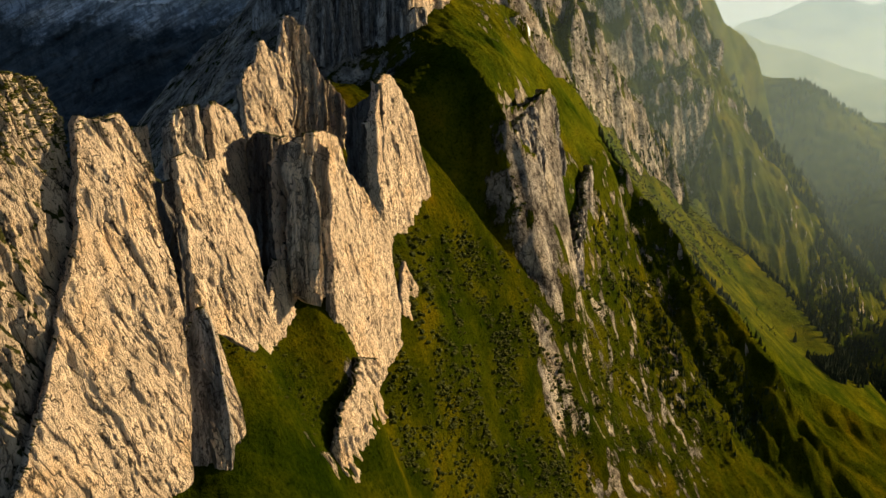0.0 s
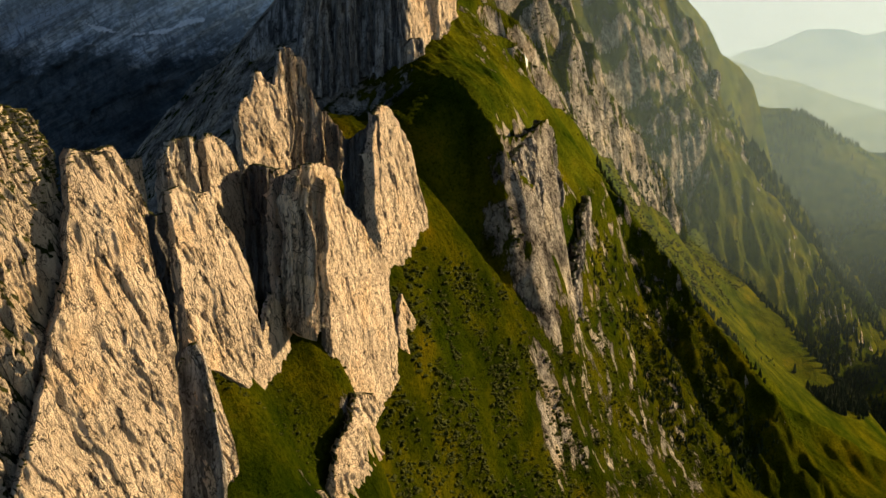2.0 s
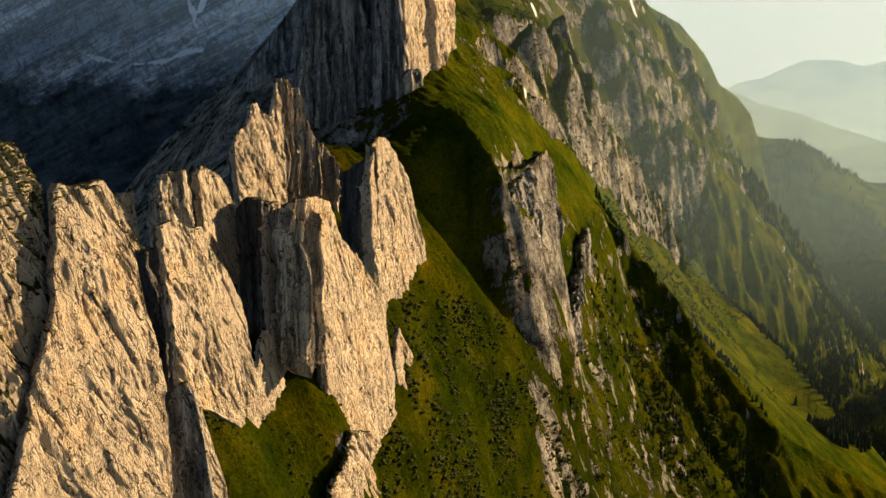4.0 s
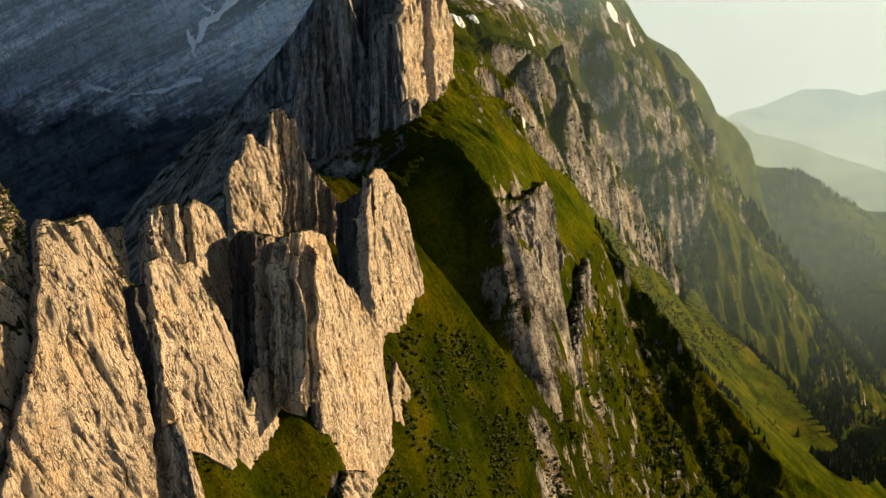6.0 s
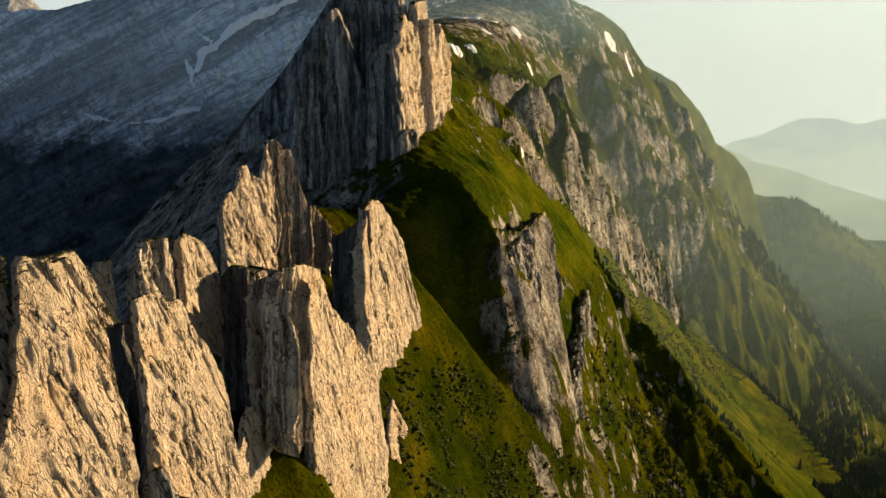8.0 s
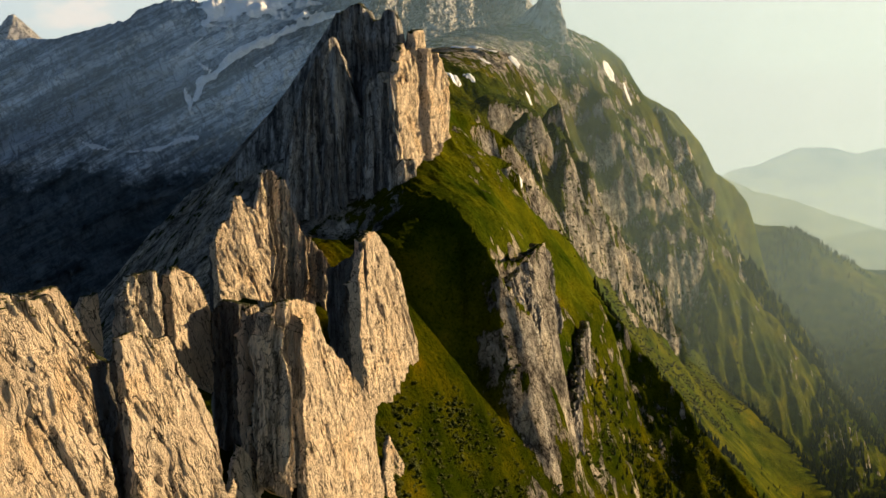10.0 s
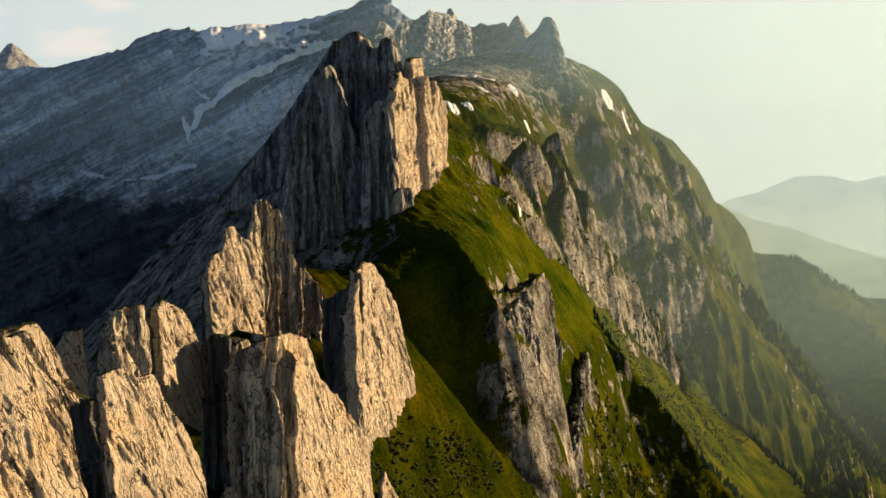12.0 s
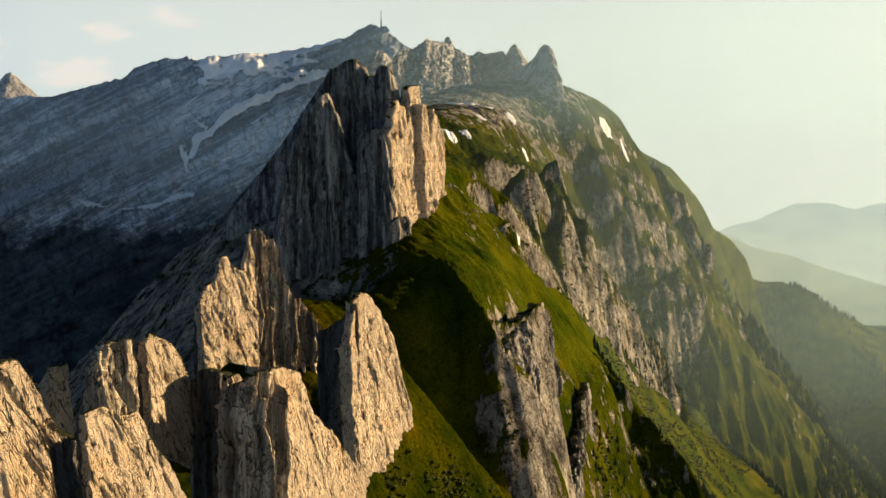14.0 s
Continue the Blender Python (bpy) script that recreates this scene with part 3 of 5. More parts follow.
def steps(*spans):
    out = []
    for a, b, d in spans:
        out += list(np.arange(a, b, d))
    return np.array(out + [spans[-1][1]])


# the grid runs along the mountain (gp) and across it (gq)
gp = steps((-3200, 100, 110), (100, 300, 12), (300, 1300, 2.6), (1300, 2000, 3.6), (2000, 2450, 3.8), (2450, 3300, 5.5), (3300, 4700, 25), (4700, 5600, 90))
gq = steps((-5400, -1700, 120), (-1700, -820, 14), (-820, -600, 5), (-600, -80, 2.6), (-80, 250, 5.5), (250, 900, 18), (900, 4600, 120))
GP, GQ = np.meshgrid(gp, gq, indexing="ij")
CA, SA = math.cos(math.atan2(0.39, 0.92)), math.sin(math.atan2(0.39, 0.92))
X, Y = SA * GP + CA * GQ, CA * GP - SA * GQ
Z = height(X, Y)
ground = mesh_object("ground", np.stack([X, Y, Z], -1).reshape(-1, 3), grid_faces(len(gp), len(gq), flip=True), GROUND)
bare = ground.data.attributes.new("rock", "FLOAT", "POINT")
bare.data.foreach_set("value", rockiness(X, Y, Z, GP, GQ).ravel())
# brightens the grass colour by place, partly for haze and sun on the slopes
bright_grass = ground.data.attributes.new("lit_pasture", "FLOAT", "POINT")
bright_grass.data.foreach_set("value", (ramp01(Y - 0.5 * X, 900, 990) * ramp01(X, -80, -20) * (0.75 + 0.4 * fbm(X / 140, Y / 140, 1.1, 3)) * (1 - 0.8 * ramp01(X, 90, 220) * (1 - ramp01(Z, 420, 600)) * (1 - ramp01(Y, 1750, 2150))) + 0.6 * grass_ramp(X, Y) + 1.0 * ramp01(Y, 2200, 2700) * ramp01(X, 550, 750) * np.maximum(ramp01(Z, 40, 150), ramp01(Y, 3150, 3350))).clip(0, 1.3).ravel())
tagged(ground, "steep green alpine grass slopes with bare grey rock ribs", "mountainside", kind="structure")

# ---------------------------------------------------------------- rock slabs
def groove(n, sharp):
    """Narrow grooves where the noise crosses zero."""
    return np.clip(1 - np.abs(n) * sharp, 0, 1) ** 1.5


def slab(name, left, right, zref, lean, top, foot, thick, mat, seed, parent=None, res=0.7, flute=0.0, rough=1.0, jag=2.0, label="", edge=0.16, tufts=0, spread=0.02):
    """A rock slab whose face runs from left to right (plan), with its top and foot lines given as (part of the way, height).
    lean: metres by which the face comes forward for each metre below zref."""
    left, right = np.array(left, float), np.array(right, float)
    length = np.hypot(*(right - left))
    u = (right - left) / length
    n = np.array([u[1], -u[0]])
    ts, tz = np.array(top, float).T
    fs, fz = np.array(foot, float).T
    s0, s1 = max(ts[0], fs[0]), min(ts[-1], fs[-1])
    nu = int(max(10, min(330, (s1 - s0) * length / res)))
    nv = int(max(12, min(360, max(tz.max() - fz.min(), 10) / (res * 1.3))))
    s = np.linspace(s0, s1, nu)
    m = s * length
    ztop = np.interp(s, ts, tz) + jag * fbm(m / 9, seed, 0.0, 4) + 0.5 * jag * fbm(m / 3.5, seed, 3.0, 3)
    zfoot = np.interp(s, fs, fz)
    v = np.linspace(0, 1, nv)
    z = zfoot[:, None] + (ztop - zfoot)[:, None] * v[None, :]
    mm = np.repeat(m[:, None], nv, 1)
    # relief of the face: upright ribs, slanting scars, small steps
    wander = mm + 5 * fbm(mm / 30, z / 30, seed + 2.0, 2)
    lean_m = wander + 0.42 * z
    plates = 3.2 * fbm(lean_m / 17, z / 46, seed + 3.0, 3)
    plates = np.floor(plates) + np.clip((plates - np.floor(plates)) * 5 - 4, 0, 1)
    flakes = 3.0 * fbm(lean_m / 6.5, z / 21, seed + 6.0, 3)
    flakes = np.floor(flakes) + np.clip((flakes - np.floor(flakes)) * 4 - 3, 0, 1)
    face = rough * (1.5 * fbm(wander / 16, z / 90, seed + 0.5, 3, True) + 1.2 * fbm(mm / 30, z / 44, seed + 3.0, 3)
                    + 0.85 * plates + 0.42 * flakes
                    - 1.3 * groove(vnoise(lean_m / 13, z / 120, seed + 7.0), 14)
                    - 0.7 * groove(vnoise((wander + 0.30 * z) / 5.0, z / 60, seed + 8.0), 8)
                    + 0.30 * fbm(lean_m / 2.6, z / 14, seed + 9.0, 3, True))
    if flute:
        face = face + flute * (1.3 * fbm(wander / 7, z / 160, seed + 11.0, 3, True) + 0.6 * np.sign(vnoise(wander / 6.0, z / 300, seed + 15.0)) - 0.6 * groove(vnoise(wander / 4.0, z / 120, seed + 16.0), 4))
    round_s = np.minimum((mm - m[0]), (m[-1] - mm)) / (edge * thick + 0.1)
    round_s = 1 - np.clip(round_s, 0, 1)
    front = face + lean * (zref - z) - 0.5 * thick * round_s ** 2
    depth = thick * (1.0 - 0.62 * v[None, :] ** 1.5) * (1 - 0.5 * round_s)
    back = front - depth - 1.5 * fbm(mm / 11, z / 25, seed + 21.0, 3)
    pts = []
    for off in (front, back):
        slip = 0.8 * fbm(mm / 6, z / 6, seed + 30.0, 3)
        px = left[0] + u[0] * (mm + slip) + n[0] * off
        py = left[1] + u[1] * (mm + slip) + n[1] * off
        pts.append(np.stack([px, py, z], -1))
    # broken narrow sides between the face and the back
    nw = max(4, min(14, int(thick / (1.6 * res))))
    w = np.linspace(0, 1, nw + 2)[1:-1, None]
    fade = np.clip(np.minimum(v, 1 - v) * 12, 0, 1)[None, :]
    rim = []
    for k, side in ((-1, 1.0), (0, -1.0)):
        zz = np.repeat(z[k][None, :], nw, 0)
        bulge = fade * (0.13 * thick * fbm(w * thick / 5, zz / 60, seed + 41.0 + k, 3, True) + 0.05 * thick * fbm(w * thick / 3, zz / 7, seed + 44.0, 3) - 0.10 * thick * groove(vnoise(w * thick / 4, zz / 40, seed + 47.0), 3))
        strip = pts[0][k][None] + (pts[1][k] - pts[0][k])[None] * w[..., None]
        rim.append(strip + side * bulge[..., None] * np.array([u[0], u[1], 0.0]))
    ring = np.concatenate([pts[0], rim[0], pts[1][::-1], rim[1][::-1]])
    nc = len(ring)
    verts = ring.reshape(-1, 3)
    faces = [grid_faces(nc, nv)]
    j = np.arange(nv - 1)
    e = (nc - 1) * nv + j
    faces.append(np.stack([e, j, j + 1, e + 1], -1))
    i = np.arange(nu - 1)
    o = 2 * nu + nw - 1 - i
    faces.append(np.stack([i * nv + nv - 1, (i + 1) * nv + nv - 1, (o - 1) * nv + nv - 1, o * nv + nv - 1], -1))
    faces.append(np.stack([i * nv, o * nv, (o - 1) * nv, (i + 1) * nv], -1))
    ob = mesh_object(name, verts, np.concatenate(faces), mat, parent)
    # sides and back take the dark copy, so their shade is partly painted
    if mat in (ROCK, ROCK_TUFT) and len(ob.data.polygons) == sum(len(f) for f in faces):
        ob.data.materials.append(ROCK_SHADED)
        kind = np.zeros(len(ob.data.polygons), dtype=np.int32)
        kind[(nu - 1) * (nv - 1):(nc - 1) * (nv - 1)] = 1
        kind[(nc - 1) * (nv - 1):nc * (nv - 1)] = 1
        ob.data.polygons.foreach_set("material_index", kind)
    if parent is None:
        plain = {"rock_fin": "pale sunlit limestone slab standing upright on the ridge", "crag": "bare grey limestone crag on the grass slope"}
        tagged(ob, label or plain[name], {"rock_fin": "rock slab", "crag": "crag"}[name], group={"rock_fin": "limestone slabs of the ridge", "crag": "crags of the slope"}[name])
        if tufts:
            rng = random.Random(seed)
            spots = []
            for _ in range(tufts * 2):
                k_ = rng.randrange(nu)
                j_ = nv - 1 - int(min(abs(rng.gauss(0, spread)), 0.6) * nv)
                spots.append((verts[k_ * nv + max(j_, 0)], rng.uniform(0.4, 1.1) * (1.5 if spread > 0.05 else 1.0)))
            TUFTS.append((ob, spots))
    return ob


TUFTS = []

tower = tagged(new("rock_tower"), "tall fluted grey limestone tower on a grassy ridge", "rock tower")
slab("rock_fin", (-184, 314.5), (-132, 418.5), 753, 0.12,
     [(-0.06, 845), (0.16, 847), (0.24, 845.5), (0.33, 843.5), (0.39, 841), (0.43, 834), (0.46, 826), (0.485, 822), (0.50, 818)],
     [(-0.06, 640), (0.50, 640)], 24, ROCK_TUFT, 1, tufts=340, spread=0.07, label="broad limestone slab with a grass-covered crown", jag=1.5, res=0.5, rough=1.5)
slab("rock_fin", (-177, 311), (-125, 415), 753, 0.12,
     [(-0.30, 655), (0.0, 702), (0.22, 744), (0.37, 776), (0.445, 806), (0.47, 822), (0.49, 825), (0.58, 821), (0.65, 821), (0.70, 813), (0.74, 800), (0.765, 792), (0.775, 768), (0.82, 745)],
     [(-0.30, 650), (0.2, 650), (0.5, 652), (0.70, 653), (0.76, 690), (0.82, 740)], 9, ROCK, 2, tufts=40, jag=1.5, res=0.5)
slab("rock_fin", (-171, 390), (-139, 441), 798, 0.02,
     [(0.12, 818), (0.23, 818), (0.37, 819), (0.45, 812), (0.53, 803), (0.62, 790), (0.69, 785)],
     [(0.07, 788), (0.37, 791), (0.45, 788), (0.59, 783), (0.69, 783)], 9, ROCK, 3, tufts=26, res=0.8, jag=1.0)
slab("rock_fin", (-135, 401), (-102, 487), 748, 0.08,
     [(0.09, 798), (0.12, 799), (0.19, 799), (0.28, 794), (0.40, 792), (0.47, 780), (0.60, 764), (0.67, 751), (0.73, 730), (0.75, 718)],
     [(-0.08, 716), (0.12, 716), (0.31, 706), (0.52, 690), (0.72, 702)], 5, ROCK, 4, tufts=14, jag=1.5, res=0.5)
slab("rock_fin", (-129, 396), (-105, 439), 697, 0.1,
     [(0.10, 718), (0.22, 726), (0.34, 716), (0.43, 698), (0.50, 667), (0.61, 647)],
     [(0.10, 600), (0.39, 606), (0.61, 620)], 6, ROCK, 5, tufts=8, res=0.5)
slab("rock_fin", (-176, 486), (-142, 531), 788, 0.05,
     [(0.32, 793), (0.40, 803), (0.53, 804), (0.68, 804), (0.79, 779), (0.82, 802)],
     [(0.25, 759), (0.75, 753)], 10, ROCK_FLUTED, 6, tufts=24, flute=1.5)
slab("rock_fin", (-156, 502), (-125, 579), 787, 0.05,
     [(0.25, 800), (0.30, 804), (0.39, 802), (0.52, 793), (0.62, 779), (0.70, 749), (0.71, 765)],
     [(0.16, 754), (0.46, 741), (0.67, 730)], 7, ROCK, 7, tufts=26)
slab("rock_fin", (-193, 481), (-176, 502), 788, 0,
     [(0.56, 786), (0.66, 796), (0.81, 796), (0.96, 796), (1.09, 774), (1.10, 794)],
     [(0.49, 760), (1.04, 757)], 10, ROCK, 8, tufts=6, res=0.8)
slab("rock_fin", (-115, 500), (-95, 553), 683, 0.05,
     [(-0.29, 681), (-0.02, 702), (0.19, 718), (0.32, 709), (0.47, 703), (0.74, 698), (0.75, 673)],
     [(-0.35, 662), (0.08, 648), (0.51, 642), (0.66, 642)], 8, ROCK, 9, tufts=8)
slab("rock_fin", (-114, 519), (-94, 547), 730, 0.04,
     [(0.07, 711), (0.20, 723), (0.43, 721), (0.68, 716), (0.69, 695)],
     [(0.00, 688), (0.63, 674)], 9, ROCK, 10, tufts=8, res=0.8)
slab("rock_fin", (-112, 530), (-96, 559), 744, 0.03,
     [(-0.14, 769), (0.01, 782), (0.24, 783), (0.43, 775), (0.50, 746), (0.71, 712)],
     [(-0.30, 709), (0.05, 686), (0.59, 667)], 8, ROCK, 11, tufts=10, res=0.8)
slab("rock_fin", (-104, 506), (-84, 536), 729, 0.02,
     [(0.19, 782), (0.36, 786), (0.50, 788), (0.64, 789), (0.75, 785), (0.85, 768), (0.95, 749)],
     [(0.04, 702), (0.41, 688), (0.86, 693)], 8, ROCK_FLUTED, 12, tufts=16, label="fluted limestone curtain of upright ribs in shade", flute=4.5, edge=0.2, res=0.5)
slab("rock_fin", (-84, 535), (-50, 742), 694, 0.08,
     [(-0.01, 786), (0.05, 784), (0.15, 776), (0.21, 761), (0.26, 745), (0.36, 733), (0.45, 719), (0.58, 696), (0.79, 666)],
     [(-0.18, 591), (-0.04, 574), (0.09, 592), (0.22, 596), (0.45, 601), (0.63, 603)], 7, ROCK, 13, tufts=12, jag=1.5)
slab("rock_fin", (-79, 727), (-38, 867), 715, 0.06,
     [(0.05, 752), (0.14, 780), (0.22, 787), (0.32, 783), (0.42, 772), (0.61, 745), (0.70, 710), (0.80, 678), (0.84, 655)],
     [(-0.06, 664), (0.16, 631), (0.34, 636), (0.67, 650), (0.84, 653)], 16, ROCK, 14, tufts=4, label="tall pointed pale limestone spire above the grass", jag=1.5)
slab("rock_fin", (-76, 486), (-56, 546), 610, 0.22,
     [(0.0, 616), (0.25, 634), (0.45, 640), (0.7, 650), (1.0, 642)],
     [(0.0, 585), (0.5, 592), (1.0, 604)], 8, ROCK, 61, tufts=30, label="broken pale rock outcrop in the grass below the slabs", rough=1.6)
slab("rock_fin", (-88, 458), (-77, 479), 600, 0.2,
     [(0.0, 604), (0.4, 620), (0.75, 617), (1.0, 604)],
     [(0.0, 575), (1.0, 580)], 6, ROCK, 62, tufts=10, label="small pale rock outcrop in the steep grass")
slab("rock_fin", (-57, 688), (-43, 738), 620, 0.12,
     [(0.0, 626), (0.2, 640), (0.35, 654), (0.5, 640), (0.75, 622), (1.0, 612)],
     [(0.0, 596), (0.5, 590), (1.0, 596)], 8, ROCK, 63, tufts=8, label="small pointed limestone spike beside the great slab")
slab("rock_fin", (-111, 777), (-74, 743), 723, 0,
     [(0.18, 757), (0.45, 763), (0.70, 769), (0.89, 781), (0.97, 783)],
     [(0.12, 654), (0.91, 654)], 10, ROCK_SHADED, 15, tufts=8, label="rock wall in a gap between slabs, its shade put into a dark grey colour", flute=2.5, edge=0.2)
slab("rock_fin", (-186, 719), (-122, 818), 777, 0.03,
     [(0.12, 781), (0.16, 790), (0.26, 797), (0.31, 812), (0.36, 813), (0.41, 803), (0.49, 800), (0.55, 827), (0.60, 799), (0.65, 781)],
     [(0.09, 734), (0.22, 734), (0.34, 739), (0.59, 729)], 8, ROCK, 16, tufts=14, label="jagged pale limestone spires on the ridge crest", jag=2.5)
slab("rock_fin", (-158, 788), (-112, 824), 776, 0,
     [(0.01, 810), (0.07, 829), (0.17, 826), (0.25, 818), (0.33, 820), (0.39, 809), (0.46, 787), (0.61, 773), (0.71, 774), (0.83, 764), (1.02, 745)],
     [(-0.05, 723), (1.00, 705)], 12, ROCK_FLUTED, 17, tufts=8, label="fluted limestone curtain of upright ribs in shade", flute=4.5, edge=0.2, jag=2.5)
# two walls added behind the gaps, coloured dark to stand for shade
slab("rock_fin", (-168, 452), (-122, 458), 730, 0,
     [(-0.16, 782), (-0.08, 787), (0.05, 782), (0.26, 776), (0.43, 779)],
     [(-0.16, 640), (0.43, 640)], 12, ROCK_SHADED, 18, tufts=8, label="rock wall in a gap between slabs, its shade put into a dark grey colour", flute=1.5, edge=0.2)
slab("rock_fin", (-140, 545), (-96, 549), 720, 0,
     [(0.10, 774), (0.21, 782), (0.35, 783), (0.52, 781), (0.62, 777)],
     [(0.10, 620), (0.62, 620)], 12, ROCK_SHADED, 19, tufts=8, label="rock wall in a gap between slabs, its shade put into a dark grey colour", flute=2.0, edge=0.2)
slab("pillar", (-196, 1098), (-134, 1109), 861, 0.08,
     [(-0.04, 786), (0.06, 826), (0.22, 860), (0.44, 897), (0.60, 919), (0.81, 934), (0.94, 900), (1.11, 865)],
     [(-0.04, 680), (1.11, 680)], 40, ROCK_TOWER, 21, flute=5.0, edge=0.2, res=2.2, jag=4, parent=tower)
slab("pillar", (-153, 1116), (-85, 1110), 861, 0.05,
     [(-0.10, 900), (0.01, 928), (0.13, 935), (0.29, 908), (0.50, 854), (0.63, 848), (0.80, 843)],
     [(-0.10, 680), (0.80, 680)], 35, ROCK_TOWER, 22, flute=5.0, edge=0.2, res=2.2, jag=3, parent=tower)
slab("pillar", (-168, 1184), (-67, 1164), 910, 0.04,
     [(0.02, 918), (0.17, 962), (0.27, 960), (0.34, 969), (0.42, 972), (0.51, 965), (0.57, 952), (0.67, 953), (0.71, 964), (0.82, 964), (0.86, 947), (0.91, 900)],
     [(0.02, 680), (0.91, 680)], 50, ROCK_TOWER, 23, flute=5.0, edge=0.2, res=2.2, jag=4, parent=tower)
slab("pillar", (-114, 1109), (-73, 1104), 842, 0.03,
     [(-0.01, 877), (0.17, 891), (0.45, 900), (0.67, 897), (0.83, 871), (0.95, 843)],
     [(-0.01, 680), (0.95, 680)], 24, ROCK_TOWER, 24, flute=5.0, edge=0.2, res=2.2, jag=2, parent=tower)
slab("pillar", (-79, 1108), (-48, 1208), 871, 0.05,
     [(-0.03, 888), (0.17, 923), (0.25, 929), (0.39, 917), (0.48, 900), (0.67, 942), (0.84, 945), (1.07, 921)],
     [(-0.18, 776), (0.28, 776), (0.65, 803), (0.91, 807)], 24, ROCK, 25, res=2.2, flute=2.5, parent=tower)
slab("pillar", (-57, 1155), (-22, 1245), 871, 0.04,
     [(0.14, 924), (0.30, 923), (0.50, 918), (0.69, 900), (0.80, 884), (0.86, 862)],
     [(0.02, 798), (0.47, 810), (0.83, 830)], 24, ROCK, 26, res=2.2, flute=2.5, parent=tower)
slab("pillar", (-93, 1086), (-65, 1107), 795, 0.1,
     [(0.45, 798), (0.77, 809), (1.16, 808), (1.32, 790)],
     [(0.45, 700), (1.32, 700)], 16, ROCK_TOWER, 27, res=2, flute=2, parent=tower)
slab("rock_fin", (-135, 400), (-110, 403), 690, 0.03,
     [(-0.12, 704), (0.08, 725), (0.22, 729), (0.36, 730), (0.48, 723), (0.62, 698), (0.74, 669)],
     [(-0.12, 560), (0.74, 560)], 8, ROCK_TOWER, 51, tufts=8, edge=0.1, label="shaded rough rock pillar at the foot of a slab")
slab("pillar", (-330, 1250), (-110, 1210), 860, 0.15,
     [(0.24, 791), (0.36, 828), (0.53, 879), (0.65, 919), (0.72, 943), (0.79, 965), (0.86, 969), (0.94, 937)],
     [(0.24, 640), (0.94, 640)], 30, ROCK_TOWER, 28, res=2.6, jag=2, parent=tower)
slab("crag", (91, 1036), (143, 1240), 545, 0.10,
     [(-0.03, 482), (0.10, 504), (0.30, 532), (0.55, 564), (0.80, 592), (1.0, 606), (1.03, 580)],
     [(-0.03, 440), (0.30, 458), (0.57, 490), (1.03, 560)], 16, ROCK_TOWER, 32, res=1.3, flute=2.6, rough=1.5, label="long bare limestone rib running down the slope")
slab("crag", (40, 992), (93, 1122), 640, 0.14,
     [(-0.02, 690), (0.10, 703), (0.35, 712), (0.62, 718), (0.80, 722), (0.93, 700), (1.0, 664)],
     [(-0.02, 590), (0.12, 552), (0.35, 556), (0.70, 598), (1.0, 632)], 22, ROCK_TOWER, 31, res=1.2, flute=2.6, rough=2.0, label="blunt grey limestone nose at the end of the grass spur")
slab("crag", (44, 1414), (88, 1478), 720, 0.05,
     [(0.0, 770), (0.25, 774), (0.5, 758), (0.8, 728), (1.0, 705)],
     [(0.0, 700), (0.5, 664), (1.0, 660)], 20, ROCK_TOWER, 33, res=1.6, flute=2.0, rough=1.8)
slab("crag", (560, 2610), (640, 2775), 520, 0.06,
     [(0.0, 408), (0.3, 480), (0.6, 545), (0.9, 600), (1.0, 575)],
     [(0.0, 330), (0.5, 380), (1.0, 470)], 36, ROCK_TOWER, 36, res=2.8, flute=3.0, rough=2.6)

# ---------------------------------------------------------------- far mountains
def far_mountain(name, crest, foot, mat, seed, rough=30.0, nu=260, nv=110, jag=12.0, bed=0.0, size=1.0):
    """A mountain wall between a crest line and a foot line, each (x, y, z)."""
    crest, foot = np.array(crest, float), np.array(foot, float)
    s = np.linspace(0, 1, nu)
    c = np.stack([np.interp(s, np.linspace(0, 1, len(crest)), crest[:, k]) for k in range(3)], -1)
    f = np.stack([np.interp(s, np.linspace(0, 1, len(foot)), foot[:, k]) for k in range(3)], -1)
    c[:, 2] += jag * fbm(s * 26, seed, 0.0, 6)
    v = np.linspace(0, 1, nv)[None, :, None]
    p = f[:, None] + (c - f)[:, None] * v
    along = np.cumsum(np.r_[0, np.hypot(*np.diff(c[:, :2], axis=0).T)])[:, None]
    z = p[..., 2]
    warp = 30 * size * fbm(along / (90 * size), z / (90 * size), seed + 2, 3)
    depth = p[..., 1]
    out = rough * (0.7 * fbm((along + warp) / (240 * size), z / (300 * size), seed + depth / (300 * size), 6, True)
                   + 0.6 * fbm((along + warp) / (70 * size), (z + 0.4 * depth) / (60 * size), seed + 4, 6))
    if bed:
        band = (z - 0.5 * along + 40 * fbm(along / 260, z / 120, seed + 8, 4)) / 130
        out = out + bed * (np.abs((band % 1.0) - 0.5) * 2) ** 2 * (0.5 + 0.5 * fbm(along / 150, z / 150, seed + 12, 3))
    fade = (1 - np.clip((v[..., 0] - 0.9) / 0.1, 0, 1) * 0.8)
    p[..., 1] -= out * fade
    p[..., 0] += 0.4 * out * fade
    p[..., 2] += 0.5 * rough * fbm(along / (45 * size) + 9.1, z / (38 * size), seed + 6, 5) * fade
    back = c + np.array([0, 350.0, -500.0])
    verts = np.concatenate([p.reshape(-1, 3), back])
    k = nu * nv
    i = np.arange(nu - 1)
    t = i * nv + nv - 1
    faces = np.concatenate([grid_faces(nu, nv), np.stack([t, t + nv, k + i + 1, k + i], -1)])
    return mesh_object(name, verts, faces, mat), p


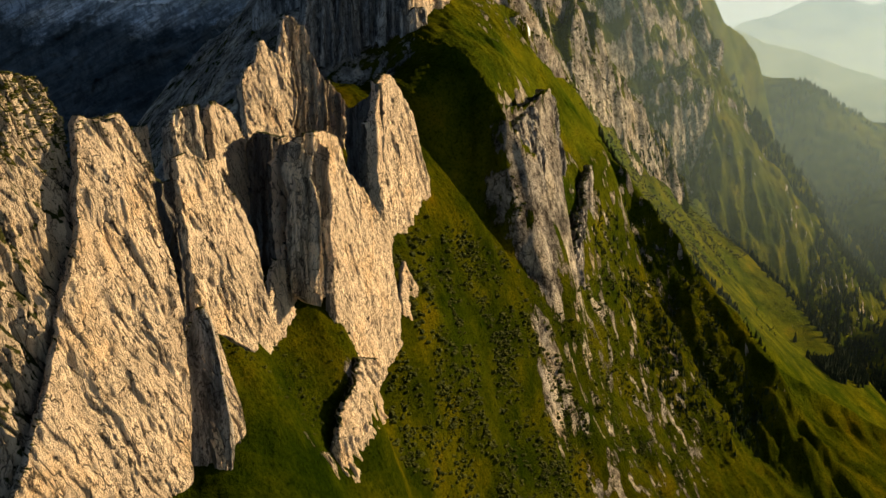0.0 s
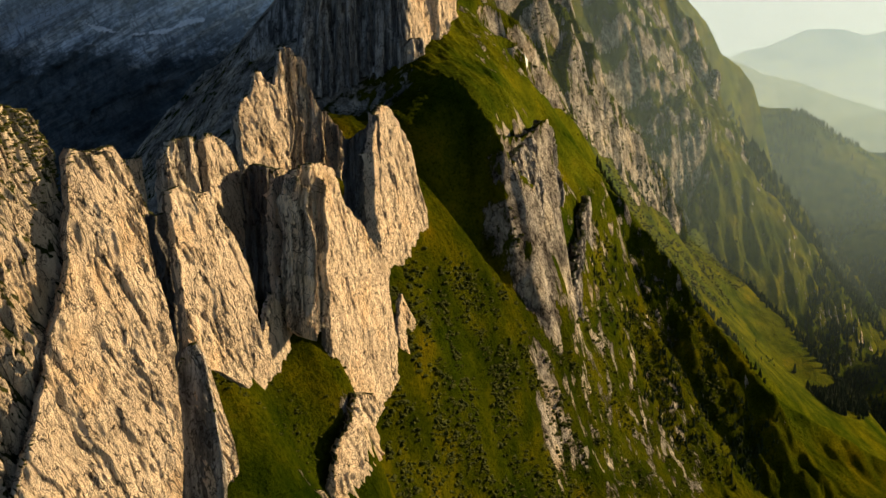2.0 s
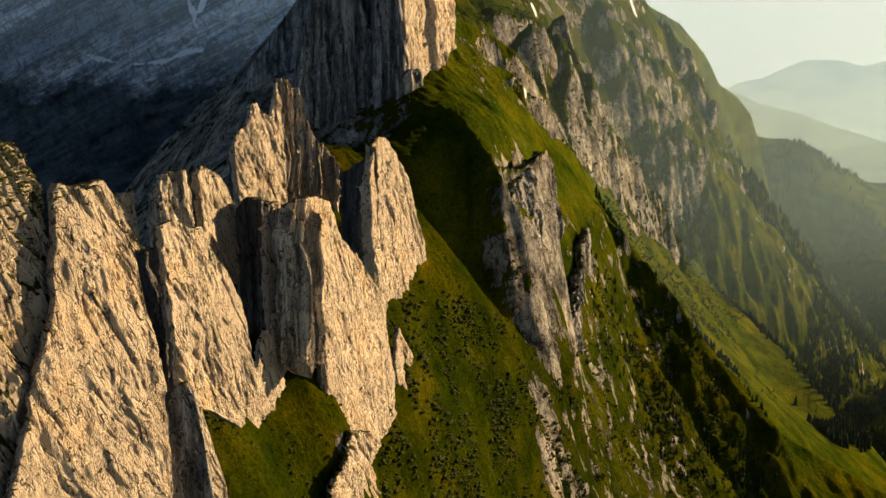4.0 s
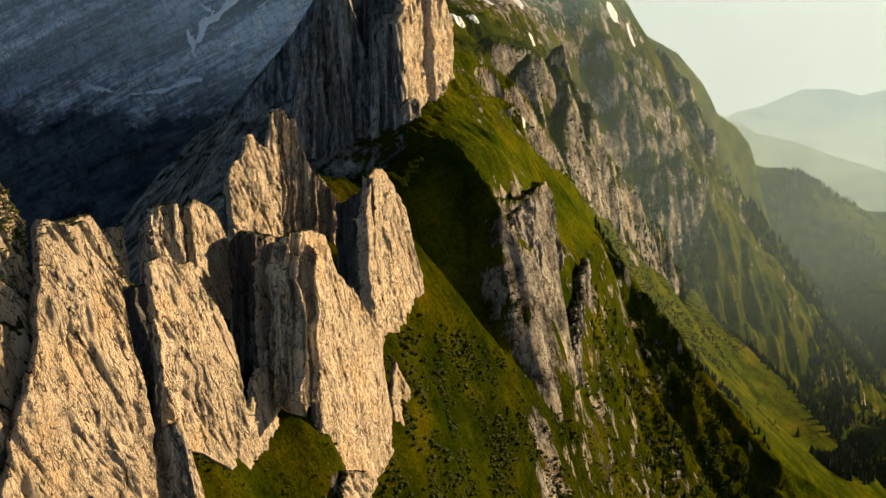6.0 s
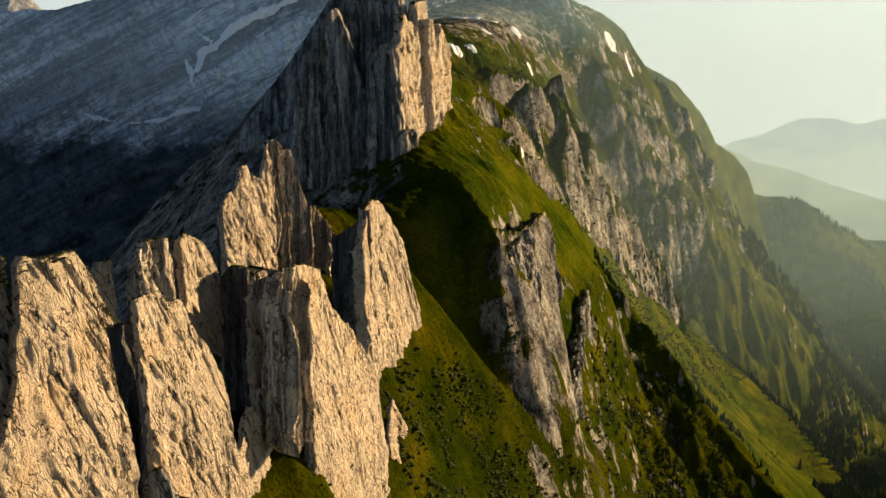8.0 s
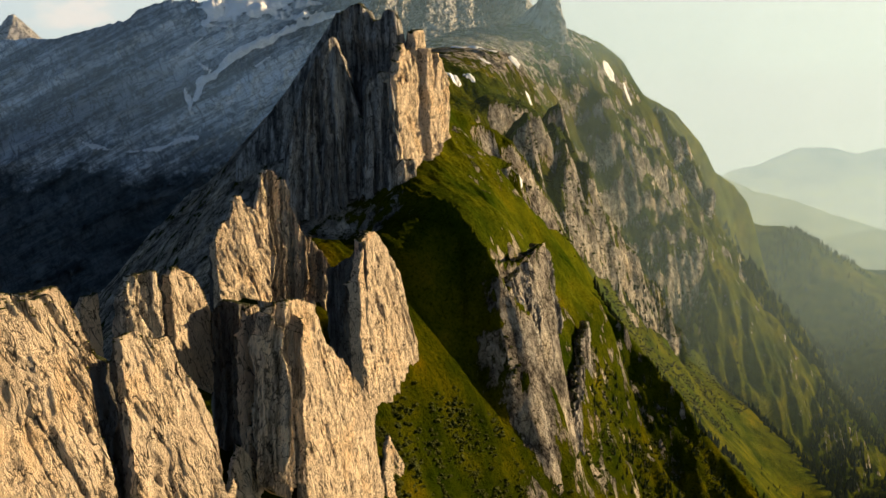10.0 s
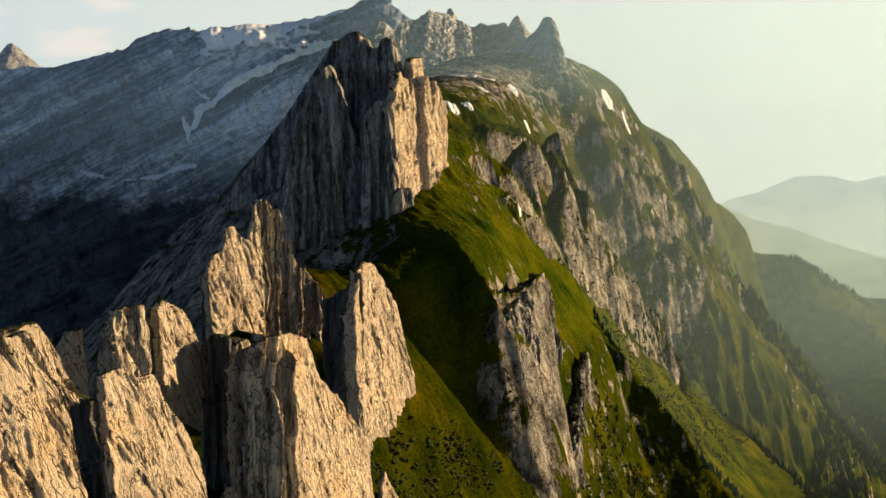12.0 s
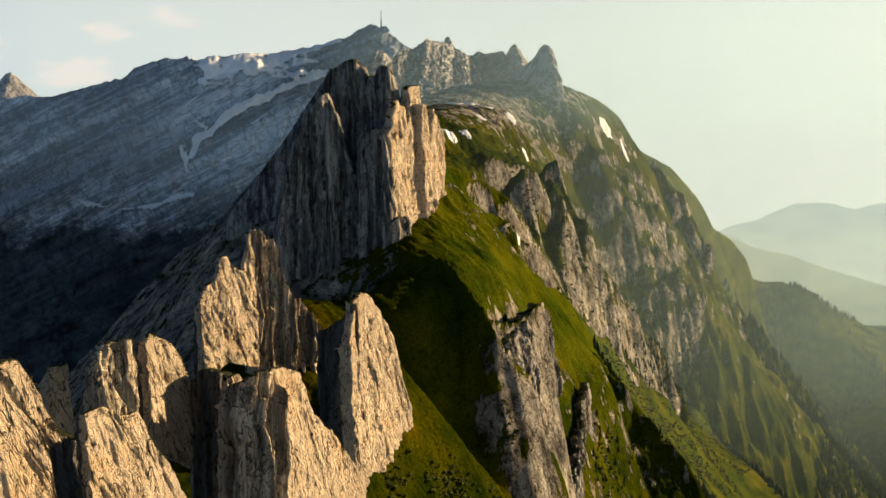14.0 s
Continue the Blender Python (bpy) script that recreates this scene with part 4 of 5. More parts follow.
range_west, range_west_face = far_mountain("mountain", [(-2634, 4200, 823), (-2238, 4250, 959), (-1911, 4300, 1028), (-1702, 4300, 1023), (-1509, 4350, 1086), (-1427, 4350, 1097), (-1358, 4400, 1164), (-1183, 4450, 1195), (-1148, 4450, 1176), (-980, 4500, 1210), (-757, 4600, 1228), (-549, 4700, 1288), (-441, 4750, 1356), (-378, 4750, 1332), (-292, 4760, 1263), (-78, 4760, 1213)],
                          [(-2537, 3786, -245), (-2047, 3848, -168), (-1619, 3915, -67), (-1408, 3975, 11), (-1127, 4103, 156), (-987, 4190, 361), (-838, 4295, 578), (-641, 4408, 664), (-458, 4487, 665), (-74, 4523, 641)], ROCK_HAZED, 41, rough=46, bed=34, jag=24, nu=640, nv=240)
tagged(range_west, "shaded limestone mountain wall with banded strata, coloured blue-grey for haze", "mountain")
summit_left, summit_left_face = far_mountain("mountain", [(-2400, 4800, 980), (-2241, 4800, 1043), (-2150, 4800, 1090), (-2105, 4800, 1144), (-2079, 4800, 1149), (-2017, 4800, 1094), (-1955, 4800, 1038), (-1850, 4800, 980)],
                           [(-2400, 4500, 800), (-1850, 4500, 800)], ROCK_PEAK, 45, rough=16, nu=90, nv=40, jag=8)
tagged(summit_left, "distant sunlit rock summit beyond the mountain wall", "mountain")
peak_mid, peak_mid_face = far_mountain("mountain", [(-291, 2900, 1060), (-268, 2900, 1094), (-248, 2900, 1107), (-230, 2900, 1101), (-211, 2900, 1083), (-201, 2950, 1098), (-181, 3000, 1117), (-163, 3030, 1116), (-145, 3050, 1132), (-121, 3100, 1152), (-98, 3120, 1148), (-70, 3150, 1145), (-42, 3150, 1130), (-15, 3100, 1112), (6, 3050, 1080), (22, 2950, 1054)],
                        [(-340, 2560, 860), (-251, 2500, 870), (-172, 2480, 870), (-64, 2440, 880), (60, 2460, 885)], ROCK_PEAK, 42, rough=20, nu=260, nv=130, jag=9, size=0.26)
tagged(peak_mid, "pale rocky summit ridge behind the tower", "mountain")
peak_back, peak_back_face = far_mountain("mountain", [(-90, 3480, 1150), (-78, 3480, 1190), (-62, 3450, 1183), (-42, 3450, 1140), (7, 3600, 1136), (26, 3600, 1154), (50, 3550, 1141), (71, 3500, 1140), (103, 3450, 1143), (114, 3400, 1126), (133, 3400, 1157), (144, 3400, 1161), (158, 3400, 1143), (180, 3400, 1108), (212, 3400, 1069), (250, 3400, 1020)],
                         [(-60, 3000, 920), (75, 2900, 920), (160, 2800, 920), (280, 2800, 880)], ROCK_PEAK, 43, rough=18, nu=220, nv=90, jag=7, size=0.24)
tagged(peak_back, "small pointed rock summits with a snow patch", "mountain")
horn, horn_face = far_mountain("mountain", [(60, 2760, 985), (78, 2750, 1004), (105, 2720, 1026), (132, 2690, 1047), (151, 2660, 1062), (161, 2640, 1073), (167, 2620, 1087), (173, 2610, 1094), (181, 2600, 1097), (191, 2600, 1093), (200, 2600, 1083), (207, 2595, 1060), (214, 2590, 1026), (220, 2585, 996), (231, 2580, 978), (249, 2580, 960), (275, 2580, 935)],
                    [(50, 2610, 900), (100, 2550, 890), (155, 2510, 880), (212, 2490, 870), (262, 2505, 850), (300, 2540, 830)], ROCK_PEAK, 44, rough=13, nu=220, nv=150, jag=3, size=0.22)
tagged(horn, "pointed grey rock horn rising from the grassy ridge", "mountain")


# mast and buildings on the far summit
mast = tagged(new("summit_mast"), "slender transmission mast above a summit building", "mast")
mast.location = (-388, 4700, 1318)
bm = bmesh.new()
bmesh.ops.create_cone(bm, cap_ends=True, segments=10, radius1=4.0, radius2=1.2, depth=92, matrix=Matrix.Translation((0, 0, 46)))
me = bpy.data.meshes.new("pole")
bm.to_mesh(me)
me.materials.append(ROCK_HAZED)
new("pole", me).parent = mast
bm = bmesh.new()
bmesh.ops.create_cube(bm, size=1, matrix=Matrix.Translation((16, 0, 8)) @ Matrix.Diagonal((24, 18, 26, 1)))
bmesh.ops.create_cube(bm, size=1, matrix=Matrix.Translation((30, 2, 4)) @ Matrix.Diagonal((14, 16, 14, 1)))
bmesh.ops.bevel(bm, geom=bm.edges[:], offset=0.8, segments=1, affect="EDGES")
me = bpy.data.meshes.new("station_building")
bm.to_mesh(me)
me.materials.append(ROCK_HAZED)
new("station_building", me).parent = mast

# ---------------------------------------------------------------- haze and distance
def make_haze(name, density, top, depth, colour=(0.56, 0.81, 0.93, 1), sides=(-120.0, 220.0), floor=None):
    """A sheet that stands for thin lit mist: mostly clear, thinning out upwards; floor thins it low down, where the air
    would be shaded.
    """
    m, nt, bsdf = material(name)
    nt.nodes.remove(bsdf)
    pos, _ = up_part(nt)
    s = nt.nodes.new("ShaderNodeSeparateXYZ")
    nt.links.new(pos, s.inputs[0])
    fade = smooth(nt, s.outputs[2], top, top - depth)
    reach = smooth(nt, s.outputs[0], *sides)
    if floor:
        fade = maths(nt, "MULTIPLY", fade, smooth(nt, s.outputs[2], *floor))
    drift = noise_node(nt, pos, 0.0016, 3, 0.5)
    amount = maths(nt, "MULTIPLY", maths(nt, "MULTIPLY", fade, reach), maths(nt, "MULTIPLY", maths(nt, "ADD", drift, 0.5), density))
    clear = nt.nodes.new("ShaderNodeBsdfTransparent")
    lit = nt.nodes.new("ShaderNodeBsdfTranslucent")
    lit.inputs[0].default_value = colour
    mixed = nt.nodes.new("ShaderNodeMixShader")
    nt.links.new(amount, mixed.inputs[0])
    nt.links.new(clear.outputs[0], mixed.inputs[1])
    nt.links.new(lit.outputs[0], mixed.inputs[2])
    nt.links.new(mixed.outputs[0], nt.nodes["Material Output"].inputs[0])
    return m


for k, (y, density, floor) in enumerate([(1500, 0.085, (50.0, 650.0)), (2150, 0.07, (-50.0, 480.0)), (2700, 0.06, (-200.0, 320.0)), (3300, 0.055, (-300.0, 200.0)), (4200, 0.17, None)]):
    top = 1600.0
    xs = np.linspace(-450, 4300, 40)
    zs = np.linspace(-700, top, 12)
    gx2, gz2 = np.meshgrid(xs, zs, indexing="ij")
    gy2 = y + 90 * np.sin(gx2 / 500 + k) + 0.15 * gx2
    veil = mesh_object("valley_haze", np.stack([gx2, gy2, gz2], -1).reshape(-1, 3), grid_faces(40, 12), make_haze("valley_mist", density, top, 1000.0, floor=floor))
    tagged(veil, "thin pale evening haze hanging over the valley", "haze", kind="structure")


# an added sheet of haze pales the summits
xs, zs = np.linspace(-400, 1200, 24), np.linspace(700, 1600, 8)
gx2, gz2 = np.meshgrid(xs, zs, indexing="ij")
summit_haze = mesh_object("summit_haze", np.stack([gx2, 2330 + 60 * np.sin(gx2 / 300), gz2], -1).reshape(-1, 3), grid_faces(24, 8), make_haze("summit_mist", 0.15, 1600.0, 500.0, (0.50, 0.80, 1.0, 1), (-400.0, -100.0), (840.0, 960.0)))
tagged(summit_haze, "thin bluish evening haze before the summits", "haze", kind="structure")


# an added sheet of bluish haze before the far wall on the shaded side
xs, zs = np.linspace(-4300, -60, 40), np.linspace(-300, 1700, 10)
gx2, gz2 = np.meshgrid(xs, zs, indexing="ij")
west_haze = mesh_object("west_haze", np.stack([gx2, 3950 + 0.1 * gx2, gz2], -1).reshape(-1, 3), grid_faces(40, 10), make_haze("west_mist", 0.10, 1700.0, 900.0, (0.26, 0.50, 1.0, 1), (-60.0, -330.0), (480.0, 900.0)))
tagged(west_haze, "thin bluish evening haze before the far wall", "haze", kind="structure")


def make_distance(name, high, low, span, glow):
    """Far country that glows by itself, haze and daylight put into its colour, which runs from the ridge line to the
    valley floor over span (top, bottom).
    """
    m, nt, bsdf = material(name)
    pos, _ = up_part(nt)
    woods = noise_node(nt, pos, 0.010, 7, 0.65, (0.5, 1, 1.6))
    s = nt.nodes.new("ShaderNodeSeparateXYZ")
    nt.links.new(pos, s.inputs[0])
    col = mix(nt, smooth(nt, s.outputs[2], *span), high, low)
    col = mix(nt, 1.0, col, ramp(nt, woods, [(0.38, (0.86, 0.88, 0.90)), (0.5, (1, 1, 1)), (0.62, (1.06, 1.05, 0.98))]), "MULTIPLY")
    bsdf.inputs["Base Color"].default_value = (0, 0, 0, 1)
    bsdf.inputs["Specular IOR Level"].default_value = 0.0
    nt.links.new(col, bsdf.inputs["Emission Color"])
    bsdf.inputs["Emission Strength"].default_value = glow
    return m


def hill_line(name, points, mat, seed, jag, label):
    pts = np.array(points, float)
    s = np.linspace(0, 1, 240)
    p = np.stack([np.interp(s, np.linspace(0, 1, len(pts)), pts[:, k]) for k in range(3)], -1)
    p[:, 2] += jag * fbm(s * 26, seed, 0.0, 4)
    rows_ = [p, p + np.array([0, -60, -90.0]), p + np.array([0, -140, -320.0]), p * np.array([1, 1, 0]) + np.array([0, -200, -700.0])]
    verts = np.stack(rows_, 1).reshape(-1, 3)
    return tagged(mesh_object(name, verts, grid_faces(240, 4, flip=True), mat), label, "hills", kind="structure")


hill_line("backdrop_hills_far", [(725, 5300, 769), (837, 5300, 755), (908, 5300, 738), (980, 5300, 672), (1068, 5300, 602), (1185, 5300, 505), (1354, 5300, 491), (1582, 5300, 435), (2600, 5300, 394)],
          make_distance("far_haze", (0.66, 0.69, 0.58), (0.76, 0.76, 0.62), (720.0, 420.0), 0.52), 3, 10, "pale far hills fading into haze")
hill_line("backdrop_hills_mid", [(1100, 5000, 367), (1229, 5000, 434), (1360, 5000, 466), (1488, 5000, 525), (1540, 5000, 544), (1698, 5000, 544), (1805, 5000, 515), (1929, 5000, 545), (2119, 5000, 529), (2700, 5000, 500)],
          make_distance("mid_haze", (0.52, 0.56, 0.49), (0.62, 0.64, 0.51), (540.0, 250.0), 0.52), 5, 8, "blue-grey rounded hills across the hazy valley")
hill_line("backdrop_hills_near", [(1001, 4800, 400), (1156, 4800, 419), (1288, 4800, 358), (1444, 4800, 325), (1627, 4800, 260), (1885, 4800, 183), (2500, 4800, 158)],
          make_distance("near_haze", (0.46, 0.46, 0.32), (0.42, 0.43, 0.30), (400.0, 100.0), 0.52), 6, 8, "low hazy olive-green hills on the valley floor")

# ---------------------------------------------------------------- plants
def make_leaf(name, dark, light, scale):
    m, nt, bsdf = material(name)
    pos, up = up_part(nt)
    n = noise_node(nt, pos, scale, 4, 0.6)
    isle = nt.nodes.new("ShaderNodeNewGeometry")
    v = maths(nt, "ADD", maths(nt, "MULTIPLY", n, 0.6), maths(nt, "MULTIPLY", isle.outputs["Random Per Island"], 0.4))
    nt.links.new(ramp(nt, v, [(0.25, dark), (0.75, light)]), bsdf.inputs["Base Color"])
    bsdf.inputs["Roughness"].default_value = 0.9
    bsdf.inputs["Specular IOR Level"].default_value = 0.1
    return m


NEEDLES = make_leaf("spruce_needles", (0.010, 0.020, 0.008), (0.030, 0.045, 0.014), 0.4)
SHRUB = make_leaf("shrub_leaves", (0.016, 0.025, 0.002), (0.062, 0.068, 0.005), 0.5)
BARK = make_leaf("spruce_bark", (0.05, 0.035, 0.025), (0.10, 0.07, 0.05), 1.5)


def crown_shape(rng, tiers=6, sides=8):
    """A spruce crown of drooping ragged tiers, height 1, and its faces (triangles)."""
    v, f = [], []
    for k in range(tiers):
        z0 = 0.10 + 0.86 * k / tiers
        z1 = min(1.0, z0 + 0.30 - 0.02 * k)
        r = 0.20 * (1 - k / tiers) ** 0.85 + 0.02
        tip = len(v)
        v.append((0, 0, z1))
        for a in range(sides * 2):
            w = 2 * math.pi * a / (sides * 2) + 0.4 * k
            rr = r * (rng.uniform(0.85, 1.15) if a % 2 == 0 else rng.uniform(0.5, 0.7))
            v.append((rr * math.cos(w), rr * math.sin(w), z0 + (-0.03 if a % 2 == 0 else 0.02) + rng.uniform(-0.015, 0.015)))
        for a in range(sides * 2):
            f.append((tip, tip + 1 + a, tip + 1 + (a + 1) % (sides * 2)))
    return np.array(v), np.array(f)


def shrub_shape(rng):
    """A low shrub of a few lobed clumps, height about 1."""
    bm_ = bmesh.new()
    for k in range(4):
        off = Vector((rng.uniform(-0.5, 0.5), rng.uniform(-0.5, 0.5), rng.uniform(0.1, 0.4)))
        made = bmesh.ops.create_icosphere(bm_, subdivisions=1, radius=rng.uniform(0.35, 0.6))
        for vert in made["verts"]:
            vert.co = vert.co * rng.uniform(0.7, 1.3) + off
            vert.co.z *= 0.75
    bmesh.ops.triangulate(bm_, faces=bm_.faces[:])
    bm_.verts.index_update()
    v = np.array([vert.co[:] for vert in bm_.verts])
    f = np.array([[vert.index for vert in face.verts] for face in bm_.faces])
    bm_.free()
    return v, f


RNG = random.Random(5)
CROWNS = [crown_shape(RNG) for _ in range(4)]
SHRUBS = [shrub_shape(RNG) for _ in range(5)]


def scatter(name, label, category, shapes, places, mat):
    """One joined mesh of many alike plants; places: (x, y, size)."""
    places = np.array(places, float)
    if not len(places):
        return
    z = height(places[:, 0], places[:, 1])
    verts, faces, start = [], [], 0
    for k, ((x, y, size), zz) in enumerate(zip(places, z)):
        v, f = shapes[k % len(shapes)]
        w = (k * 2.399) % (2 * math.pi)
        c, s = math.cos(w), math.sin(w)
        slim = 0.8 + 0.4 * ((k * 0.618) % 1)
        p = np.stack([(v[:, 0] * c - v[:, 1] * s) * slim, (v[:, 0] * s + v[:, 1] * c) * slim, v[:, 2]], -1) * size
        verts.append(p + (x, y, zz - 0.06 * size))
        faces.append(f + start)
        start += len(v)
    ob = mesh_object(name, np.concatenate(verts), np.concatenate(faces), mat, shade=False)
    return tagged(ob, label, category, kind="stuff")


def along_line(line, width, count, low, high, seed):
    rng = random.Random(seed)
    line = np.array(line, float)
    out = []
    for _ in range(count):
        s = rng.random() * (len(line) - 1)
        k = int(s)
        p = line[k] + (line[k + 1] - line[k]) * (s - k)
        out.append((p[0] + rng.gauss(0, width), p[1] + rng.gauss(0, width), rng.uniform(low, high)))
    return out


def in_patch(cx, cy, rx, ry, turn, count, low, high, seed, clump=60.0, keep=0.0):
    rng = random.Random(seed)
    out = []
    tries = 0
    while len(out) < count and tries < count * 30:
        tries += 1
        a, r = rng.random() * 2 * math.pi, math.sqrt(rng.random())
        u, v = rx * r * math.cos(a), ry * r * math.sin(a)
        x = cx + u * math.cos(turn) - v * math.sin(turn)
        y = cy + u * math.sin(turn) + v * math.cos(turn)
        if (30 < x < 100 and 975 < y < 1125) or (78 < x < 150 and 1035 < y < 1245 and abs(x - 86 - 0.25 * (y - 1040)) < 16):
            continue
        if fbm(x / clump, y / clump, seed * 1.3, 3) < keep + rng.uniform(-0.15, 0.15):
            continue
        out.append((x, y, rng.uniform(low, high) * rng.uniform(0.7, 1.0)))
    return out


GRASS_TUFT = make_leaf("grass_tuft", (0.028, 0.036, 0.004), (0.085, 0.082, 0.010), 0.8)
for fin, spots in TUFTS:
    verts, faces, start = [], [], 0
    for k, (spot, size) in enumerate(spots):
        v, f = SHRUBS[k % 5]
        verts.append(v * size * np.array([1, 1, 0.7]) + spot - np.array([0, 0, 0.2 * size]))
        faces.append(f + start)
        start += len(v)
    mesh_object("grass_cap", np.concatenate(verts), np.concatenate(faces), GRASS_TUFT, fin, "olive grass tufts on the top edge", shade=False)["kind"] = "stuff"

# spruces along the edges of the grass ramps, on the broken ground below them, and the woods of the valley
spruces = along_line([(189, 1534), (280, 1602), (373, 1645), (446, 1662)], 7, 230, 6, 18, 2)
spruces += along_line([(540, 2392), (622, 2310), (665, 2190), (709, 2102), (765, 2010), (800, 1960)], 13, 340, 9, 24, 1)
spruces += along_line([(285, 1985), (400, 2242), (490, 2410), (545, 2440)], 12, 240, 7, 17, 17)
scatter("spruce_row", "dark spruces in rows along the edges of the grass ramp", "trees", CROWNS, spruces, NEEDLES)
scatter("spruce_wood", "dense dark spruce wood in the hazy valley", "trees", CROWNS, in_patch(980, 2960, 420, 190, 0.75, 3000, 16, 32, 3, 150, -0.12) + in_patch(990, 2420, 420, 170, 1.25, 3000, 14, 30, 23, 150, -0.2), NEEDLES)
scatter("spruce_grove", "dark spruces on the lower grass slope", "trees", CROWNS, in_patch(735, 1915, 95, 42, 0.9, 230, 14, 28, 4, 50, -0.2) + in_patch(668, 1880, 26, 22, 0.5, 40, 16, 27, 5, 50, -0.5), NEEDLES)
scatter("spruce_scatter", "scattered young spruces on the broken lower slope", "trees", CROWNS,
        in_patch(225, 1290, 150, 66, 1.0, 240, 5, 13, 6, 40, 0.08) + in_patch(300, 1240, 120, 60, 0.7, 230, 6, 14, 16, 40, 0.05) + in_patch(380, 1330, 110, 50, 0.8, 160, 7, 15, 18, 44, 0.0)
        + in_patch(460, 1900, 420, 130, 1.15, 130, 4, 10, 7, 90, 0.1), NEEDLES)
scatter("far_wood", "belts of dark wood on the far hazy meadows", "trees", CROWNS,
        in_patch(1350, 3700, 420, 220, 0.7, 420, 16, 30, 14, 130, 0.2) + along_line([(1010, 3600), (1150, 3850), (1330, 4010)], 20, 260, 14, 26, 15), NEEDLES)
scatter("shrub_cover", "low dark-green shrubs scattered over the steep grass", "shrubs", SHRUBS,
        in_patch(-108, 500, 60, 26, 1.0, 200, 0.6, 2.2, 12, 20, 0.0) + in_patch(-5, 760, 210, 62, 1.05, 2300, 1.0, 3.9, 8, 18, 0.15) + in_patch(5, 770, 200, 60, 1.05, 700, 2.4, 5.2, 19, 30, 0.14)
        + in_patch(190, 1150, 260, 90, 1.0, 1500, 1.2, 4.5, 9, 34, 0.08), SHRUB)
scatter("ledge_shrubs", "dark shrubs on the ledges of the upper slope", "shrubs", SHRUBS, in_patch(330, 2000, 620, 170, 1.12, 2600, 1.8, 5.5, 10, 90, 0.0), SHRUB)

for x, y, size in ((652, 1980, 25), (470, 1620, 17), (482, 1606, 12), (560, 1950, 9), (352, 1760, 9), (300, 1290, 13), (268, 1262, 11)):
    tree = tagged(new("spruce_tree"), "single dark spruce standing on the grass slope", "tree", group="lone spruces")
    tree.location = (x, y, float(height(np.array([x]), np.array([y]))[0]) - 0.5)
    v, f = CROWNS[int(size) % 4]
    mesh_object("crown", v * size, f, NEEDLES, tree, shade=False)
    bm = bmesh.new()
    bmesh.ops.create_cone(bm, cap_ends=True, segments=7, radius1=0.02 * size, radius2=0.006 * size, depth=0.7 * size, matrix=Matrix.Translation((0, 0, 0.33 * size)))
    me = bpy.data.meshes.new("trunk")
    bm.to_mesh(me)
    me.materials.append(BARK)
    new("trunk", me).parent = tree

# ---------------------------------------------------------------- snow
SNOW, snow_nt, snow_bsdf = material("old_snow")
snow_pos, snow_up = up_part(snow_nt)
snow_dirt = noise_node(snow_nt, snow_pos, 0.09, 6, 0.6)
snow_nt.links.new(ramp(snow_nt, snow_dirt, [(0.3, (0.86, 0.87, 0.88)), (0.6, (0.95, 0.96, 0.97))]), snow_bsdf.inputs["Base Color"])
snow_bsdf.inputs["Roughness"].default_value = 0.7
bump(snow_nt, snow_bsdf, snow_dirt, 0.8)


def snow_patch(x, y, rx, ry, turn, seed):
    """A melting snow patch draped over the ground."""
    nr, na = 12, 56
    r = np.linspace(0, 1, nr)[:, None]
    a = np.linspace(0, 2 * np.pi, na)[None, :]
    edge = 1 + 0.7 * fbm(np.cos(a) * 1.5 + seed, np.sin(a) * 1.5, seed * 0.7, 5)
    u, v = 0.72 * rx * r * edge * np.cos(a), 0.72 * ry * r * edge * np.sin(a)
    px, py = x + u * math.cos(turn) - v * math.sin(turn), y + u * math.sin(turn) + v * math.cos(turn)
    z = height(px, py) + 0.9 - 1.5 * (r > 0.99)
    ob = mesh_object("snow_patch", np.stack([px, py, z], -1).reshape(-1, 3), grid_faces(nr, na), SNOW)
    tagged(ob, "small leftover patch of old snow on the slope", "snow patch", group="snow patches")


for k, (x, y, rx, ry, turn) in enumerate(((-10, 2255, 58, 30, 0.15), (30, 2245, 30, 12, 0.5), (22, 2160, 18, 9, 0.0), (86, 2240, 16, 12, 0.2), (-34, 1793, 18, 11, 0.2), (-7, 1817, 15, 8, 0.1),
                                          (23, 1790, 8, 6, 0.4), (115, 2201, 10, 8, 0.4), (342, 2687, 24, 15, 0.5), (390, 2704, 16, 9, -0.5), (453, 2666, 9, 6, 0.4), (283, 1405, 3.2, 17, 0.45), (64, 1432, 4, 8, 0.6))):
    snow_patch(x, y, rx, ry, turn, k + 1.0)


